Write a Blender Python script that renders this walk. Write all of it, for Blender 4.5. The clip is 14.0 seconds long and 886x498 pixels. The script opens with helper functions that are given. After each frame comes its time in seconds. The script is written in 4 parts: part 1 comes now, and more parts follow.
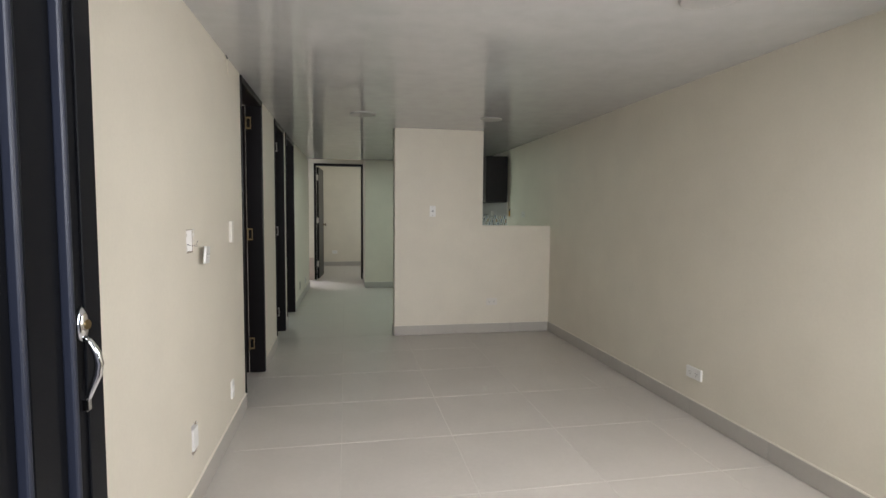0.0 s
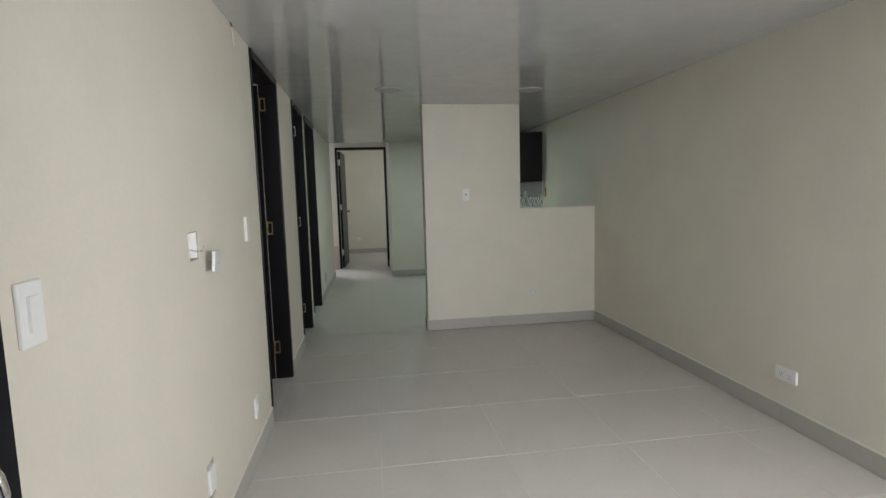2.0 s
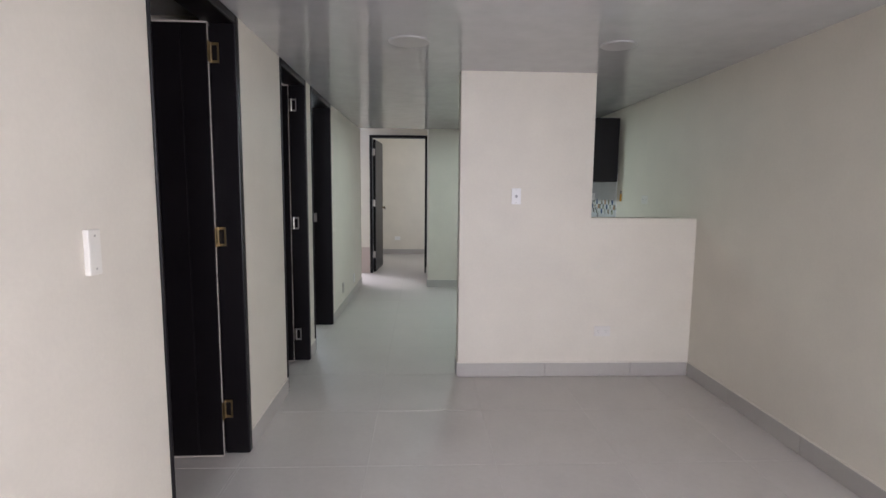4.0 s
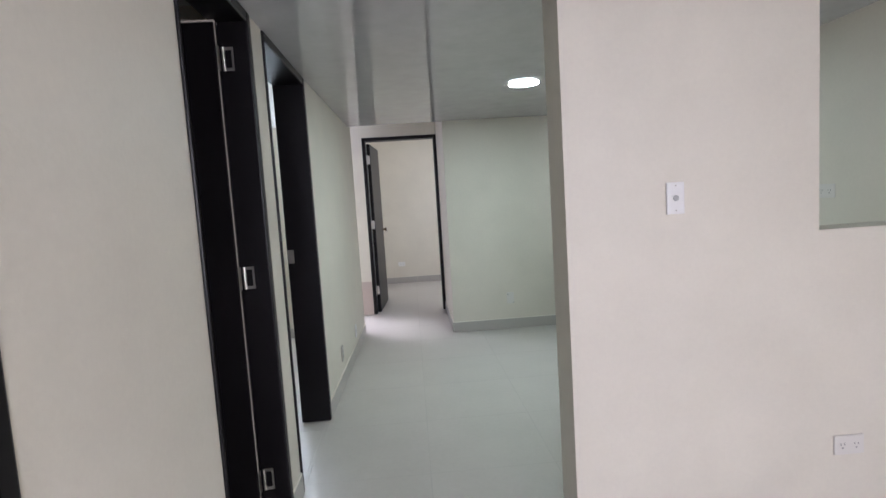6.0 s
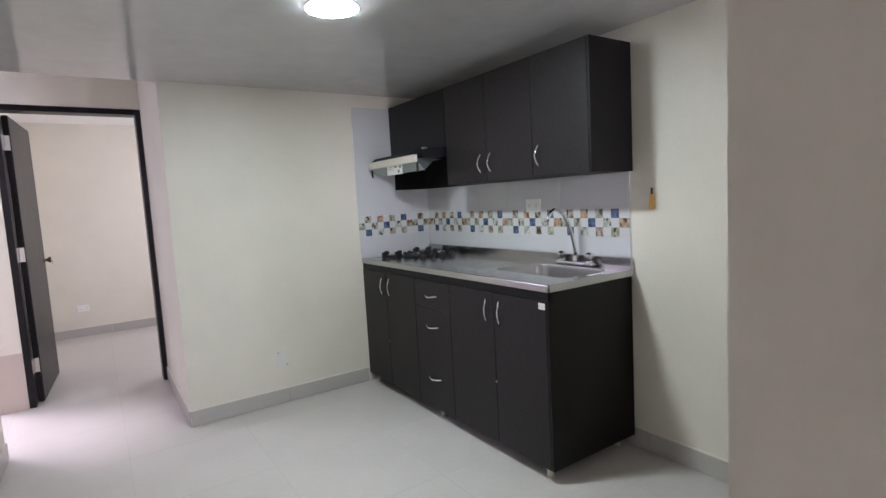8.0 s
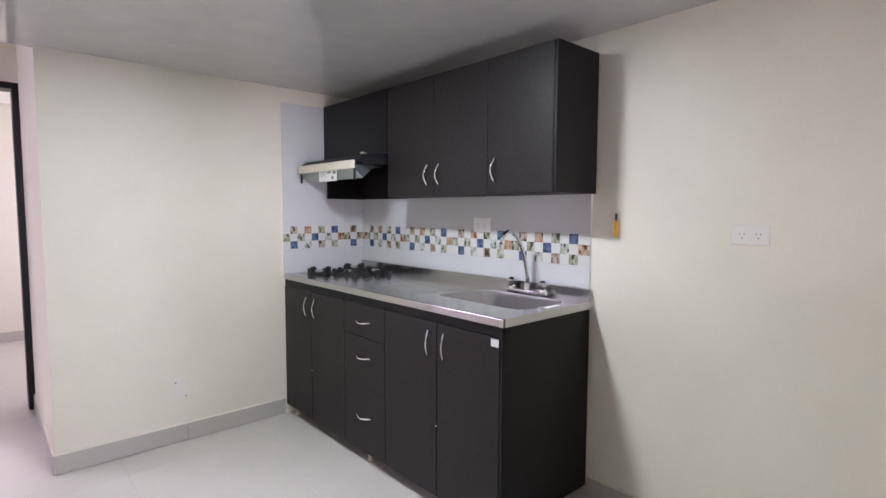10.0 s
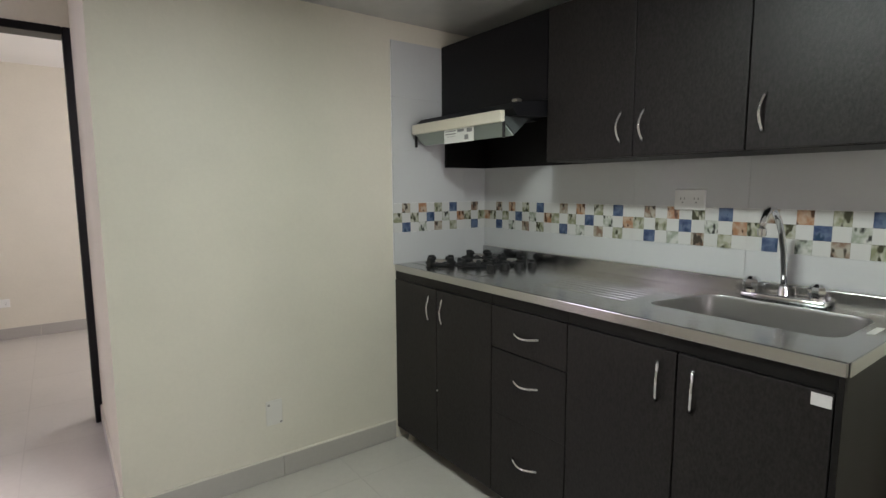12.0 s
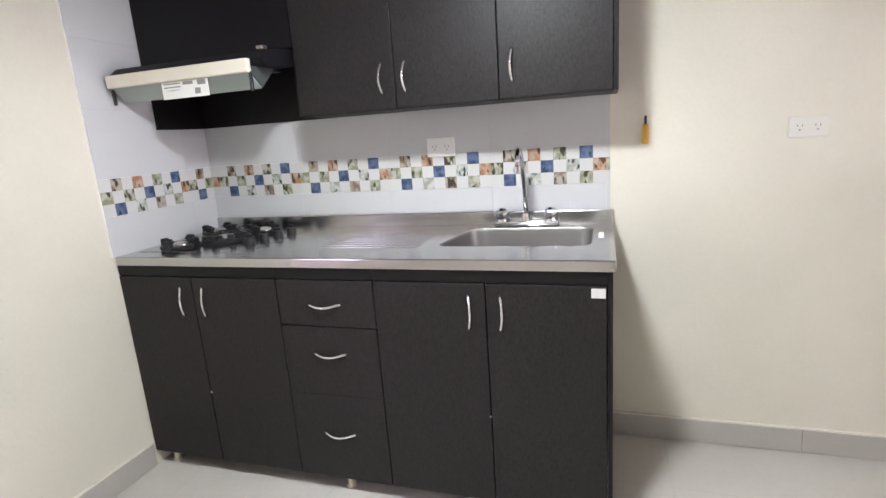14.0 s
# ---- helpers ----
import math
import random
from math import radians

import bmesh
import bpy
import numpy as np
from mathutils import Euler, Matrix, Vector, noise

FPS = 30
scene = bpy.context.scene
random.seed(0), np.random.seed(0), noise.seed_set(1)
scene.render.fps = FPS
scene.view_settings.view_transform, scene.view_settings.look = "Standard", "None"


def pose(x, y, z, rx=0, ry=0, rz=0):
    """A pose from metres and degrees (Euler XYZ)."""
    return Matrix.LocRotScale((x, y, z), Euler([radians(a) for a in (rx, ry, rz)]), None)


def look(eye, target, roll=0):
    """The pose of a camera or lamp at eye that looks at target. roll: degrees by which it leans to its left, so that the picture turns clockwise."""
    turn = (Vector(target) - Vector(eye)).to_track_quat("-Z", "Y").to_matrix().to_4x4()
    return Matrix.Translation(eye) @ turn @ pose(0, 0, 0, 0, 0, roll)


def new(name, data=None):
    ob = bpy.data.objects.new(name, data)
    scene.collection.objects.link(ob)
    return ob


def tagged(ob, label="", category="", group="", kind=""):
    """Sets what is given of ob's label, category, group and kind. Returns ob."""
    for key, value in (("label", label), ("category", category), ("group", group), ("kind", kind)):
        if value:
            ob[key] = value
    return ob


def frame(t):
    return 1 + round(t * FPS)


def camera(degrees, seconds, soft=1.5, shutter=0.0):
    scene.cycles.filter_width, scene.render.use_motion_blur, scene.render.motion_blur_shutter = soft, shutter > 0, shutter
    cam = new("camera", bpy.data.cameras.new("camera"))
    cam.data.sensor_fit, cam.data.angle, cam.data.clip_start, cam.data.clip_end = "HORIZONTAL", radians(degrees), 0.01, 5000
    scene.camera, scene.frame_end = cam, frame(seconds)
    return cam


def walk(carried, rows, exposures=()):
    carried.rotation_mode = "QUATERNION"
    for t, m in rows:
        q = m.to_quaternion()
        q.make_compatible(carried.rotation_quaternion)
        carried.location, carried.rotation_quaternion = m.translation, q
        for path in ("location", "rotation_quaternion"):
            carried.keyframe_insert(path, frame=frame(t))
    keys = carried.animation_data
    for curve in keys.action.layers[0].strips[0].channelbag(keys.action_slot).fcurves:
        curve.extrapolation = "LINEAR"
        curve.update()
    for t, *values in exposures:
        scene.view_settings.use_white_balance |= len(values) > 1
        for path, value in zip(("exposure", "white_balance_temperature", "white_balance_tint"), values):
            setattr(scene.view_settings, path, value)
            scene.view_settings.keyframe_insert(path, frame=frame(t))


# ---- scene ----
cam = camera(81.1, 14.0)
PATH = [
    (0, (0.045, 0.152, 1.242), (0.414, 2.112, 1.099), 0.5),
    (0.5, (0.074, 0.154, 1.24), (0.445, 2.115, 1.1), 0.6),
    (1, (0.115, 0.171, 1.232), (0.404, 2.147, 1.125), 1.3),
    (1.5, (0.092, 0.283, 1.2), (0.312, 2.265, 1.045), 0.2),
    (2, (0.003, 0.578, 1.268), (0.285, 2.546, 1.053), -1.6),
    (2.5, (0.061, 0.814, 1.285), (0.374, 2.777, 1.067), -2.6),
    (3, (0.237, 1.108, 1.304), (0.437, 3.084, 1.07), -1.8),
    (3.2, (0.268, 1.216, 1.29), (0.424, 3.194, 1.037), -0.8),
    (5.3, (0.148, 2.923, 1.292), (0.155, 4.914, 1.108), -0.7),
    (5.5, (0.109, 3.073, 1.274), (0.133, 5.064, 1.086), -1.8),
    (6, (0.003, 3.55, 1.282), (0.118, 5.539, 1.104), -3.6),
    (6.5, (-0.083, 3.935, 1.313), (0.225, 5.904, 1.151), -2.5),
    (7, (-0.113, 4.383, 1.284), (0.421, 6.305, 1.141), -3.5),
    (7.5, (-0.089, 4.78, 1.302), (0.636, 6.638, 1.156), -4.5),
    (8, (-0.022, 5.161, 1.294), (1.087, 6.815, 1.102), -3.2),
    (8.2, (-0.008, 5.287, 1.295), (1.235, 6.834, 1.046), -2.7),
    (10.3, (0.142, 5.494, 1.301), (1.467, 6.986, 1.167), 0.3),
    (10.5, (0.145, 5.519, 1.295), (1.383, 7.081, 1.127), -0.4),
    (11, (0.154, 5.712, 1.271), (1.097, 7.458, 1.024), 0.1),
    (11.5, (0.114, 6.039, 1.293), (0.988, 7.82, 1.037), 1.6),
    (12, (0.235, 6.389, 1.277), (1.42, 7.983, 1.04), -0.3),
    (12.5, (0.263, 6.59, 1.28), (1.846, 7.778, 0.99), -3.2),
    (13, (0.138, 6.722, 1.281), (1.925, 7.464, 0.775), -5.5),
    (13.5, (0.075, 6.767, 1.293), (1.868, 7.365, 0.639), -6.6),
    (14, (0.082, 6.743, 1.286), (1.935, 7.352, 0.846), -4.1),
]
EXPOSURES = [(0, 0.07, 6330, 12), (1.0, 0.06, 6330, 16), (1.5, 0.1, 6190, 10), (2.0, -0.08, 6000, 9), (2.5, 0.08, 5850, 10), (3.0, 0.18, 5820, 15), (5.5, 0.98, 5870, 23), (6.0, 0.82, 5740, 22), (6.5, 0.7, 5720, 23), (7.0, 0.72, 5860, 26), (7.5, 0.6, 6000, 29), (8.2, 1.34, 5860, 33),
             (10.5, 1.56, 6030, 39), (11.0, 0.99, 6050, 34), (11.5, 0.72, 6050, 28), (12.0, 0.9, 6370, 25), (12.5, 1.74, 6340, 37), (13.0, 1.86, 6300, 35), (13.5, 1.76, 6260, 34), (14, 1.98, 6170, 36)]
walk(cam, [(t, look(eye, target, roll)) for t, eye, target, roll in PATH], EXPOSURES)

# ---- world, sun, large lights ----
world = bpy.data.worlds.new("sky")
scene.world = world
world.use_nodes = True
wn = world.node_tree.nodes
sky = wn.new("ShaderNodeTexSky")
sky.sky_type = "NISHITA"
sky.sun_disc = False
sky.sun_elevation, sky.sun_rotation = radians(62), radians(-60)
wn["Background"].inputs["Strength"].default_value = 0.12
world.node_tree.links.new(sky.outputs["Color"], wn["Background"].inputs["Color"])

sun_data = bpy.data.lights.new("sun", "SUN")
sun_data.energy, sun_data.angle, sun_data.color = 1.0, radians(14), (1.0, 0.95, 0.88)
sun = new("sun", sun_data)
sun.matrix_world = look((-6, 14, 16), (-1.5, 10, 0))


def sky_lamp(name, eye, target, sx, sy, watts, colour=(1.0, 0.97, 0.93), spread=180):
    """An area lamp that stands in for the sky's light through an opening."""
    d = bpy.data.lights.new(name, "AREA")
    d.shape, d.size, d.size_y, d.energy, d.color = "RECTANGLE", sx, sy, watts, colour
    d.spread = radians(spread)
    ob = new(name, d)
    ob.matrix_world = look(eye, target)
    return ob


sky_lamp("doorway_daylight", (-0.05, -0.55, 1.75), (0.1, 1.9, 0.2), 1.3, 1.5, 33.0, (0.97, 0.97, 0.99), 150)
# The front window is unseen; this lamp was set by how the walls are lit.
sky_lamp("unseen_front_window_light", (1.60, 0.345, 1.4), (-0.1, 2.5, 0.0), 0.86, 0.94, 40.5, (1.0, 0.967, 0.91), 150)
sky_lamp("bedroom_window_daylight", (-1.75, 8.97, 1.62), (-1.6, 6.0, 1.0), 1.1, 0.9, 19.0, (0.88, 1.0, 0.97))
# Added fill for the far room; no window is known there.
sky_lamp("far_room_fill", (2.16, 11.0, 1.45), (0.0, 11.0, 1.25), 1.0, 1.1, 15.0, (0.97, 1.0, 0.94), 150)
sky_lamp("patio_daylight", (-1.7, 10.4, 2.75), (-0.4, 9.4, 0.5), 1.4, 1.6, 4.0, (1.0, 0.94, 0.96), 130)
sky_lamp("patio_sky", (-1.66, 11.0, 2.97), (-1.60, 10.9, 0.0), 1.8, 3.4, 34.0, (1.0, 0.95, 0.97))

# ---- plan ----
XL, XR = -0.575, 2.145          # side walls of living room, corridor and kitchen
YD = 0.42                       # inner face of the front wall
YP0, YP1, XP0, XP1 = 5.262, 5.440, 0.521, 1.413   # partition
HALF = 1.106                    # top of the half wall
YK = 8.567                      # end wall of the kitchen
XA = 0.355                      # return wall of the alcove
YFD = 9.705                     # wall with the far door
YB = 12.08                      # back wall of the far room
YLE = 8.95                      # patio side of the bedroom wall
YW, XW = 8.80, -0.540           # end of the corridor's left wall, which leans inwards past the last door
CEIL = 2.056
TH = 0.125                      # wall thickness


# ---- materials ----
def nodes_of(name):
    m = bpy.data.materials.new(name)
    m.use_nodes = True
    nt = m.node_tree
    return m, nt, nt.nodes["Principled BSDF"]


def surface(name, colour, rough=0.6, metal=0.0, big=0.05, big_scale=1.5, fine=0.04, fine_scale=90.0, bump=0.05,
            stretch=(1, 1, 1), rough_var=0.08, per_piece=0.0, coat=0.0, spec=0.5):
    """A painted, tiled, wooden or metal surface: colour that varies at two scales, uneven gloss and fine relief."""
    m, nt, b = nodes_of(name)
    N, L = nt.nodes.new, nt.links.new
    tc, mp = N("ShaderNodeTexCoord"), N("ShaderNodeMapping")
    mp.inputs["Scale"].default_value = stretch
    L(tc.outputs["Object"], mp.inputs["Vector"])
    n1, n2 = N("ShaderNodeTexNoise"), N("ShaderNodeTexNoise")
    for n, s, d in ((n1, big_scale, 3.0), (n2, fine_scale, 4.0)):
        n.inputs["Scale"].default_value, n.inputs["Detail"].default_value = s, d
        L(mp.outputs["Vector"], n.inputs["Vector"])
    add = N("ShaderNodeMath")
    add.operation = "MULTIPLY_ADD"
    L(n1.outputs["Fac"], add.inputs[0])
    add.inputs[1].default_value, add.inputs[2].default_value = 2 * big, 1.0 - big - fine
    add2 = N("ShaderNodeMath")
    add2.operation = "MULTIPLY_ADD"
    L(n2.outputs["Fac"], add2.inputs[0])
    add2.inputs[1].default_value = 2 * fine
    L(add.outputs[0], add2.inputs[2])
    value = add2.outputs[0]
    if per_piece:
        oi, pm = N("ShaderNodeObjectInfo"), N("ShaderNodeMath")
        pm.operation = "MULTIPLY_ADD"
        L(oi.outputs["Random"], pm.inputs[0])
        pm.inputs[1].default_value = per_piece
        L(value, pm.inputs[2])
        value = pm.outputs[0]
    mul = N("ShaderNodeVectorMath")
    mul.operation = "SCALE"
    mul.inputs[0].default_value = colour
    L(value, mul.inputs["Scale"])
    L(mul.outputs["Vector"], b.inputs["Base Color"])
    rr = N("ShaderNodeMapRange")
    rr.inputs["To Min"].default_value, rr.inputs["To Max"].default_value = max(0.02, rough - rough_var), min(1, rough + rough_var)
    L(n1.outputs["Fac"], rr.inputs["Value"])
    L(rr.outputs["Result"], b.inputs["Roughness"])
    b.inputs["Metallic"].default_value = metal
    b.inputs["Coat Weight"].default_value = coat
    b.inputs["Specular IOR Level"].default_value = spec
    if bump:
        bp = N("ShaderNodeBump")
        bp.inputs["Strength"].default_value, bp.inputs["Distance"].default_value = bump, 0.002
        L(n2.outputs["Fac"], bp.inputs["Height"])
        L(bp.outputs["Normal"], b.inputs["Normal"])
    return m


WALL = surface("cream wall paint", (0.70, 0.655, 0.563), 0.52, big=0.075, big_scale=3.4, fine=0.035, fine_scale=70, bump=0.30)
WHITE_PAINT = surface("white wall paint", (0.80, 0.78, 0.75), 0.7, big=0.03, fine=0.02, fine_scale=120, bump=0.1)
FLOOR_TILE = surface("grey porcelain tile", (0.515, 0.484, 0.447), 0.33, big=0.09, big_scale=3.2, fine=0.05, fine_scale=40, bump=0.02, per_piece=0.03)
GROUT = surface("pale grout", (0.585, 0.56, 0.52), 0.85, big=0.30, big_scale=1.7, fine=0.06, fine_scale=60)
# Same joints toned like the tile; the colour stands in for overexposure.
WASHED_GROUT = surface("grout washed out by bright light", (0.500, 0.472, 0.438), 0.45, big=0.10, big_scale=2.5, fine=0.06, fine_scale=60)
BASE_TILE = surface("grey baseboard tile", (0.43, 0.405, 0.375), 0.4, big=0.05, fine=0.04, fine_scale=60, bump=0.02, per_piece=0.04)
CAULK = surface("white caulk", (0.72, 0.68, 0.60), 0.7)
DOOR_WOOD = surface("black-brown stained door", (0.0060, 0.0048, 0.0056), 0.36, spec=0.22, big=0.08, big_scale=2.0, fine=0.06, fine_scale=40, bump=0.012, stretch=(6, 6, 0.5), rough_var=0.025)
DOOR_EDGE = surface("raw pale door edge", (0.55, 0.50, 0.44), 0.7)
STEEL_DOOR = surface("black painted sheet steel", (0.006, 0.0065, 0.0085), 0.40, spec=0.20, big=0.1, fine=0.08, fine_scale=70, bump=0.03)
# Bluer and lighter than STEEL_DOOR: the blue light on the ribs is painted in.
LIT_RIB_STEEL = surface("black steel rib with blue light in its colour", (0.020, 0.024, 0.040), 0.42, big=0.1, fine=0.06)
CHROME = surface("polished chrome", (0.80, 0.80, 0.82), 0.12, 1.0, big=0.03, fine=0.02, bump=0.0)
SATIN_GREY = surface("satin grey plastic", (0.36, 0.355, 0.35), 0.45, big=0.02, fine=0.01, bump=0.0)
SATIN = surface("satin chrome", (0.82, 0.82, 0.84), 0.26, 1.0, big=0.03, fine=0.02, bump=0.0)
BRASS = surface("aged brass", (0.36, 0.27, 0.14), 0.35, 1.0, big=0.1)
BRONZE = surface("dark bronze", (0.16, 0.115, 0.07), 0.32, 1.0, big=0.1)
NICKEL = surface("dull nickel", (0.50, 0.47, 0.43), 0.35, 1.0, big=0.08)
STEEL = surface("brushed stainless steel", (0.52, 0.515, 0.515), 0.20, 1.0, big=0.015, big_scale=1.2, fine=0.015, fine_scale=60, bump=0.004, stretch=(8, 0.8, 4), rough_var=0.015)
# Darker than STEEL: the cabinets' dark reflection is painted into the bowl.
BOWL_STEEL = surface("satin steel with dark reflections in its colour", (0.40, 0.395, 0.385), 0.36, 1.0, big=0.03, big_scale=3, fine=0.02, fine_scale=60, bump=0.005)
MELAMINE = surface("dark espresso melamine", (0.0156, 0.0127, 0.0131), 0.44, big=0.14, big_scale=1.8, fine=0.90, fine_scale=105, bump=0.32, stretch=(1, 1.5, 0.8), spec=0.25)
# Darker tone than MELAMINE, for sides, rails and inner panels.
MELAMINE_SIDE = surface("darker espresso side panel", (0.0068, 0.0059, 0.0062), 0.45, big=0.12, fine=0.4, fine_scale=200, bump=0.25, stretch=(1.6, 1, 0.7), spec=0.22)
# Darker than MELAMINE: shade around the hood is put into this colour.
SHADED_PANEL = surface("hood panel with shade in its colour", (0.0058, 0.0050, 0.0070), 0.40, big=0.12, fine=0.3, fine_scale=105, bump=0.3, spec=0.20)
# Near-black hidden panels: the shade seen in the gaps is in the colour.
CABINET_IN = surface("cabinet inside with gap shade in its colour", (0.006, 0.005, 0.005), 0.8)
WHITE_TILE = surface("glossy white wall tile", (0.56, 0.562, 0.575), 0.14, big=0.02, fine=0.02, bump=0.01, per_piece=0.02)
TILE_GROUT = surface("white tile grout", (0.80, 0.80, 0.80), 0.8)
PLASTIC = surface("white plastic", (0.80, 0.79, 0.77), 0.35, big=0.02, fine=0.01, bump=0.0)
CREAM_PLASTIC = surface("cream plastic", (0.72, 0.67, 0.57), 0.35, big=0.03, fine=0.01, bump=0.0)
PALE_PLASTIC = surface("off-white plastic", (0.78, 0.75, 0.68), 0.35, big=0.02, fine=0.01, bump=0.0)
PLATE = surface("dulled plastic plate", (0.70, 0.67, 0.625), 0.45, big=0.02, fine=0.01, bump=0.0)
DARK_PLASTIC = surface("black plastic", (0.012, 0.012, 0.013), 0.35, big=0.05, fine=0.03)
CAST_IRON = surface("matt black cast iron", (0.011, 0.011, 0.012), 0.5, big=0.1, fine=0.1, bump=0.15)
SLOT = surface("dark socket slot", (0.32, 0.31, 0.29), 0.8)
PLASTER = surface("broken white plaster", (0.68, 0.65, 0.60), 0.9, big=0.12, big_scale=14, fine=0.12, fine_scale=120, bump=0.5)
# Two tones of one plaster: recess shade painted dark, window-lit face painted lighter.
SHADED_PLASTER = surface("plaster with recess shade in its colour", (0.40, 0.35, 0.29), 0.9, big=0.15, big_scale=14, fine=0.12, fine_scale=120, bump=0.5)
LIT_PLASTER = surface("white plaster lightened as window-lit", (0.84, 0.82, 0.80), 0.8, big=0.06, big_scale=14, fine=0.05, fine_scale=120, bump=0.2)
CONCRETE = surface("grey cement", (0.27, 0.25, 0.23), 0.9, big=0.1, big_scale=3, fine=0.1, fine_scale=60, bump=0.3)
PINK_TILE = surface("pinkish patio cladding", (0.52, 0.43, 0.38), 0.6, big=0.08, fine=0.05, bump=0.1)
BAG = surface("white plastic sack", (0.78, 0.78, 0.78), 0.45, big=0.05, fine=0.05, bump=0.2)
RED = surface("red plastic", (0.55, 0.06, 0.04), 0.4)
YELLOW = surface("amber yellow plastic", (0.62, 0.33, 0.03), 0.35)
PAPER = surface("white printed paper", (0.80, 0.80, 0.78), 0.6, big=0.02)
STICKER = surface("greyed sticker paper", (0.60, 0.57, 0.57), 0.6, big=0.02)
INK = surface("grey print", (0.25, 0.25, 0.26), 0.7)
WIRE = surface("grey wire", (0.10, 0.095, 0.09), 0.5)
LAMP_OFF = surface("opal lamp cover", (0.47, 0.465, 0.455), 0.35, big=0.02, fine=0.01, bump=0.0)
WINDOW_METAL = surface("black window aluminium", (0.012, 0.012, 0.013), 0.35)


def pvc_ceiling():
    """Glossy white PVC ceiling, drawn slightly wavy along its length."""
    m, nt, b = nodes_of("glossy grey-white pvc ceiling")
    N, L = nt.nodes.new, nt.links.new
    tc, mp, n, n2, bp = N("ShaderNodeTexCoord"), N("ShaderNodeMapping"), N("ShaderNodeTexNoise"), N("ShaderNodeTexNoise"), N("ShaderNodeBump")
    mp.inputs["Scale"].default_value = (5.0, 0.5, 1)
    L(tc.outputs["Object"], mp.inputs["Vector"])
    L(mp.outputs["Vector"], n.inputs["Vector"])
    L(tc.outputs["Object"], n2.inputs["Vector"])
    n.inputs["Scale"].default_value, n.inputs["Detail"].default_value = 1.3, 1.0
    n2.inputs["Scale"].default_value, n2.inputs["Detail"].default_value = 9.0, 4.0
    bp.inputs["Strength"].default_value, bp.inputs["Distance"].default_value = 0.05, 0.01
    L(n.outputs["Fac"], bp.inputs["Height"])
    L(bp.outputs["Normal"], b.inputs["Normal"])
    rr = N("ShaderNodeMapRange")
    rr.inputs["To Min"].default_value, rr.inputs["To Max"].default_value = 0.03, 0.07
    L(n2.outputs["Fac"], rr.inputs["Value"])
    L(rr.outputs["Result"], b.inputs["Roughness"])
    cr = N("ShaderNodeMapRange")
    cr.inputs["To Min"].default_value, cr.inputs["To Max"].default_value = 0.49, 0.61
    L(n2.outputs["Fac"], cr.inputs["Value"])
    cc = N("ShaderNodeCombineColor")
    for i in range(3):
        L(cr.outputs["Result"], cc.inputs[i])
    L(cc.outputs["Color"], b.inputs["Base Color"])
    return m


PVC = pvc_ceiling()


def glass(name, colour=(0.9, 0.95, 0.93), rough=0.02):
    m, nt, b = nodes_of(name)
    b.inputs["Base Color"].default_value = (*colour, 1)
    b.inputs["Transmission Weight"].default_value = 1.0
    b.inputs["Roughness"].default_value = rough
    b.inputs["IOR"].default_value = 1.45
    return m


GLASS = glass("clear window glass")
# Opaque stand-in for greenish glass; its bright reflection is in the colour.
VISOR_GLASS = surface("greenish hood visor with reflection in its grey", (0.34, 0.39, 0.36), 0.22, big=0.05, fine=0.02, bump=0.0)

HOOD_TOP = surface("matt black hood sheet", (0.008, 0.008, 0.010), 0.5, big=0.05, fine=0.03, bump=0.0, spec=0.25)
CHEEK = surface("smoked dark cheek", (0.07, 0.08, 0.08), 0.3, big=0.05, fine=0.02, bump=0.0)


def glow(name, colour, strength):
    m, nt, b = nodes_of(name)
    b.inputs["Base Color"].default_value = (0.8, 0.8, 0.8, 1)
    b.inputs["Emission Color"].default_value = (*colour, 1)
    b.inputs["Emission Strength"].default_value = strength
    return m


LAMP_ON = glow("lit led panel", (0.832, 1.0, 0.855), 127.0)


def mosaic(name, a, c, accent=(0.03, 0.03, 0.025), amount=0.62):
    """A printed mosaic square: two inks in soft patches with a dark brush stroke across them."""
    m, nt, b = nodes_of(name)
    N, L = nt.nodes.new, nt.links.new
    tc, n, n2, mix, mix2, oi, va, mp = (N("ShaderNodeTexCoord"), N("ShaderNodeTexNoise"), N("ShaderNodeTexNoise"), N("ShaderNodeMix"), N("ShaderNodeMix"),
                                        N("ShaderNodeObjectInfo"), N("ShaderNodeVectorMath"), N("ShaderNodeMapping"))
    L(tc.outputs["Object"], va.inputs[0])
    L(oi.outputs["Location"], va.inputs[1])
    L(va.outputs["Vector"], n.inputs["Vector"])
    L(va.outputs["Vector"], mp.inputs["Vector"])
    mp.inputs["Rotation"].default_value = (radians(40), radians(40), 0)
    mp.inputs["Scale"].default_value = (1, 1, 0.45)
    L(mp.outputs["Vector"], n2.inputs["Vector"])
    n.inputs["Scale"].default_value, n.inputs["Detail"].default_value = 30.0, 2.0
    n2.inputs["Scale"].default_value, n2.inputs["Detail"].default_value = 55.0, 1.0
    for nz, lo, hi, mx, first, second in ((n, 0.40, 0.60, mix, a, c), (n2, amount - 0.06, amount + 0.03, mix2, None, accent)):
        ramp = N("ShaderNodeMapRange")
        ramp.inputs["From Min"].default_value, ramp.inputs["From Max"].default_value = lo, hi
        L(nz.outputs["Fac"], ramp.inputs["Value"])
        mx.data_type = "RGBA"
        if first:
            mx.inputs["A"].default_value = (*first, 1)
        else:
            L(mix.outputs["Result"], mx.inputs["A"])
        mx.inputs["B"].default_value = (*second, 1)
        L(ramp.outputs["Result"], mx.inputs["Factor"])
    L(mix2.outputs["Result"], b.inputs["Base Color"])
    b.inputs["Roughness"].default_value = 0.16
    return m


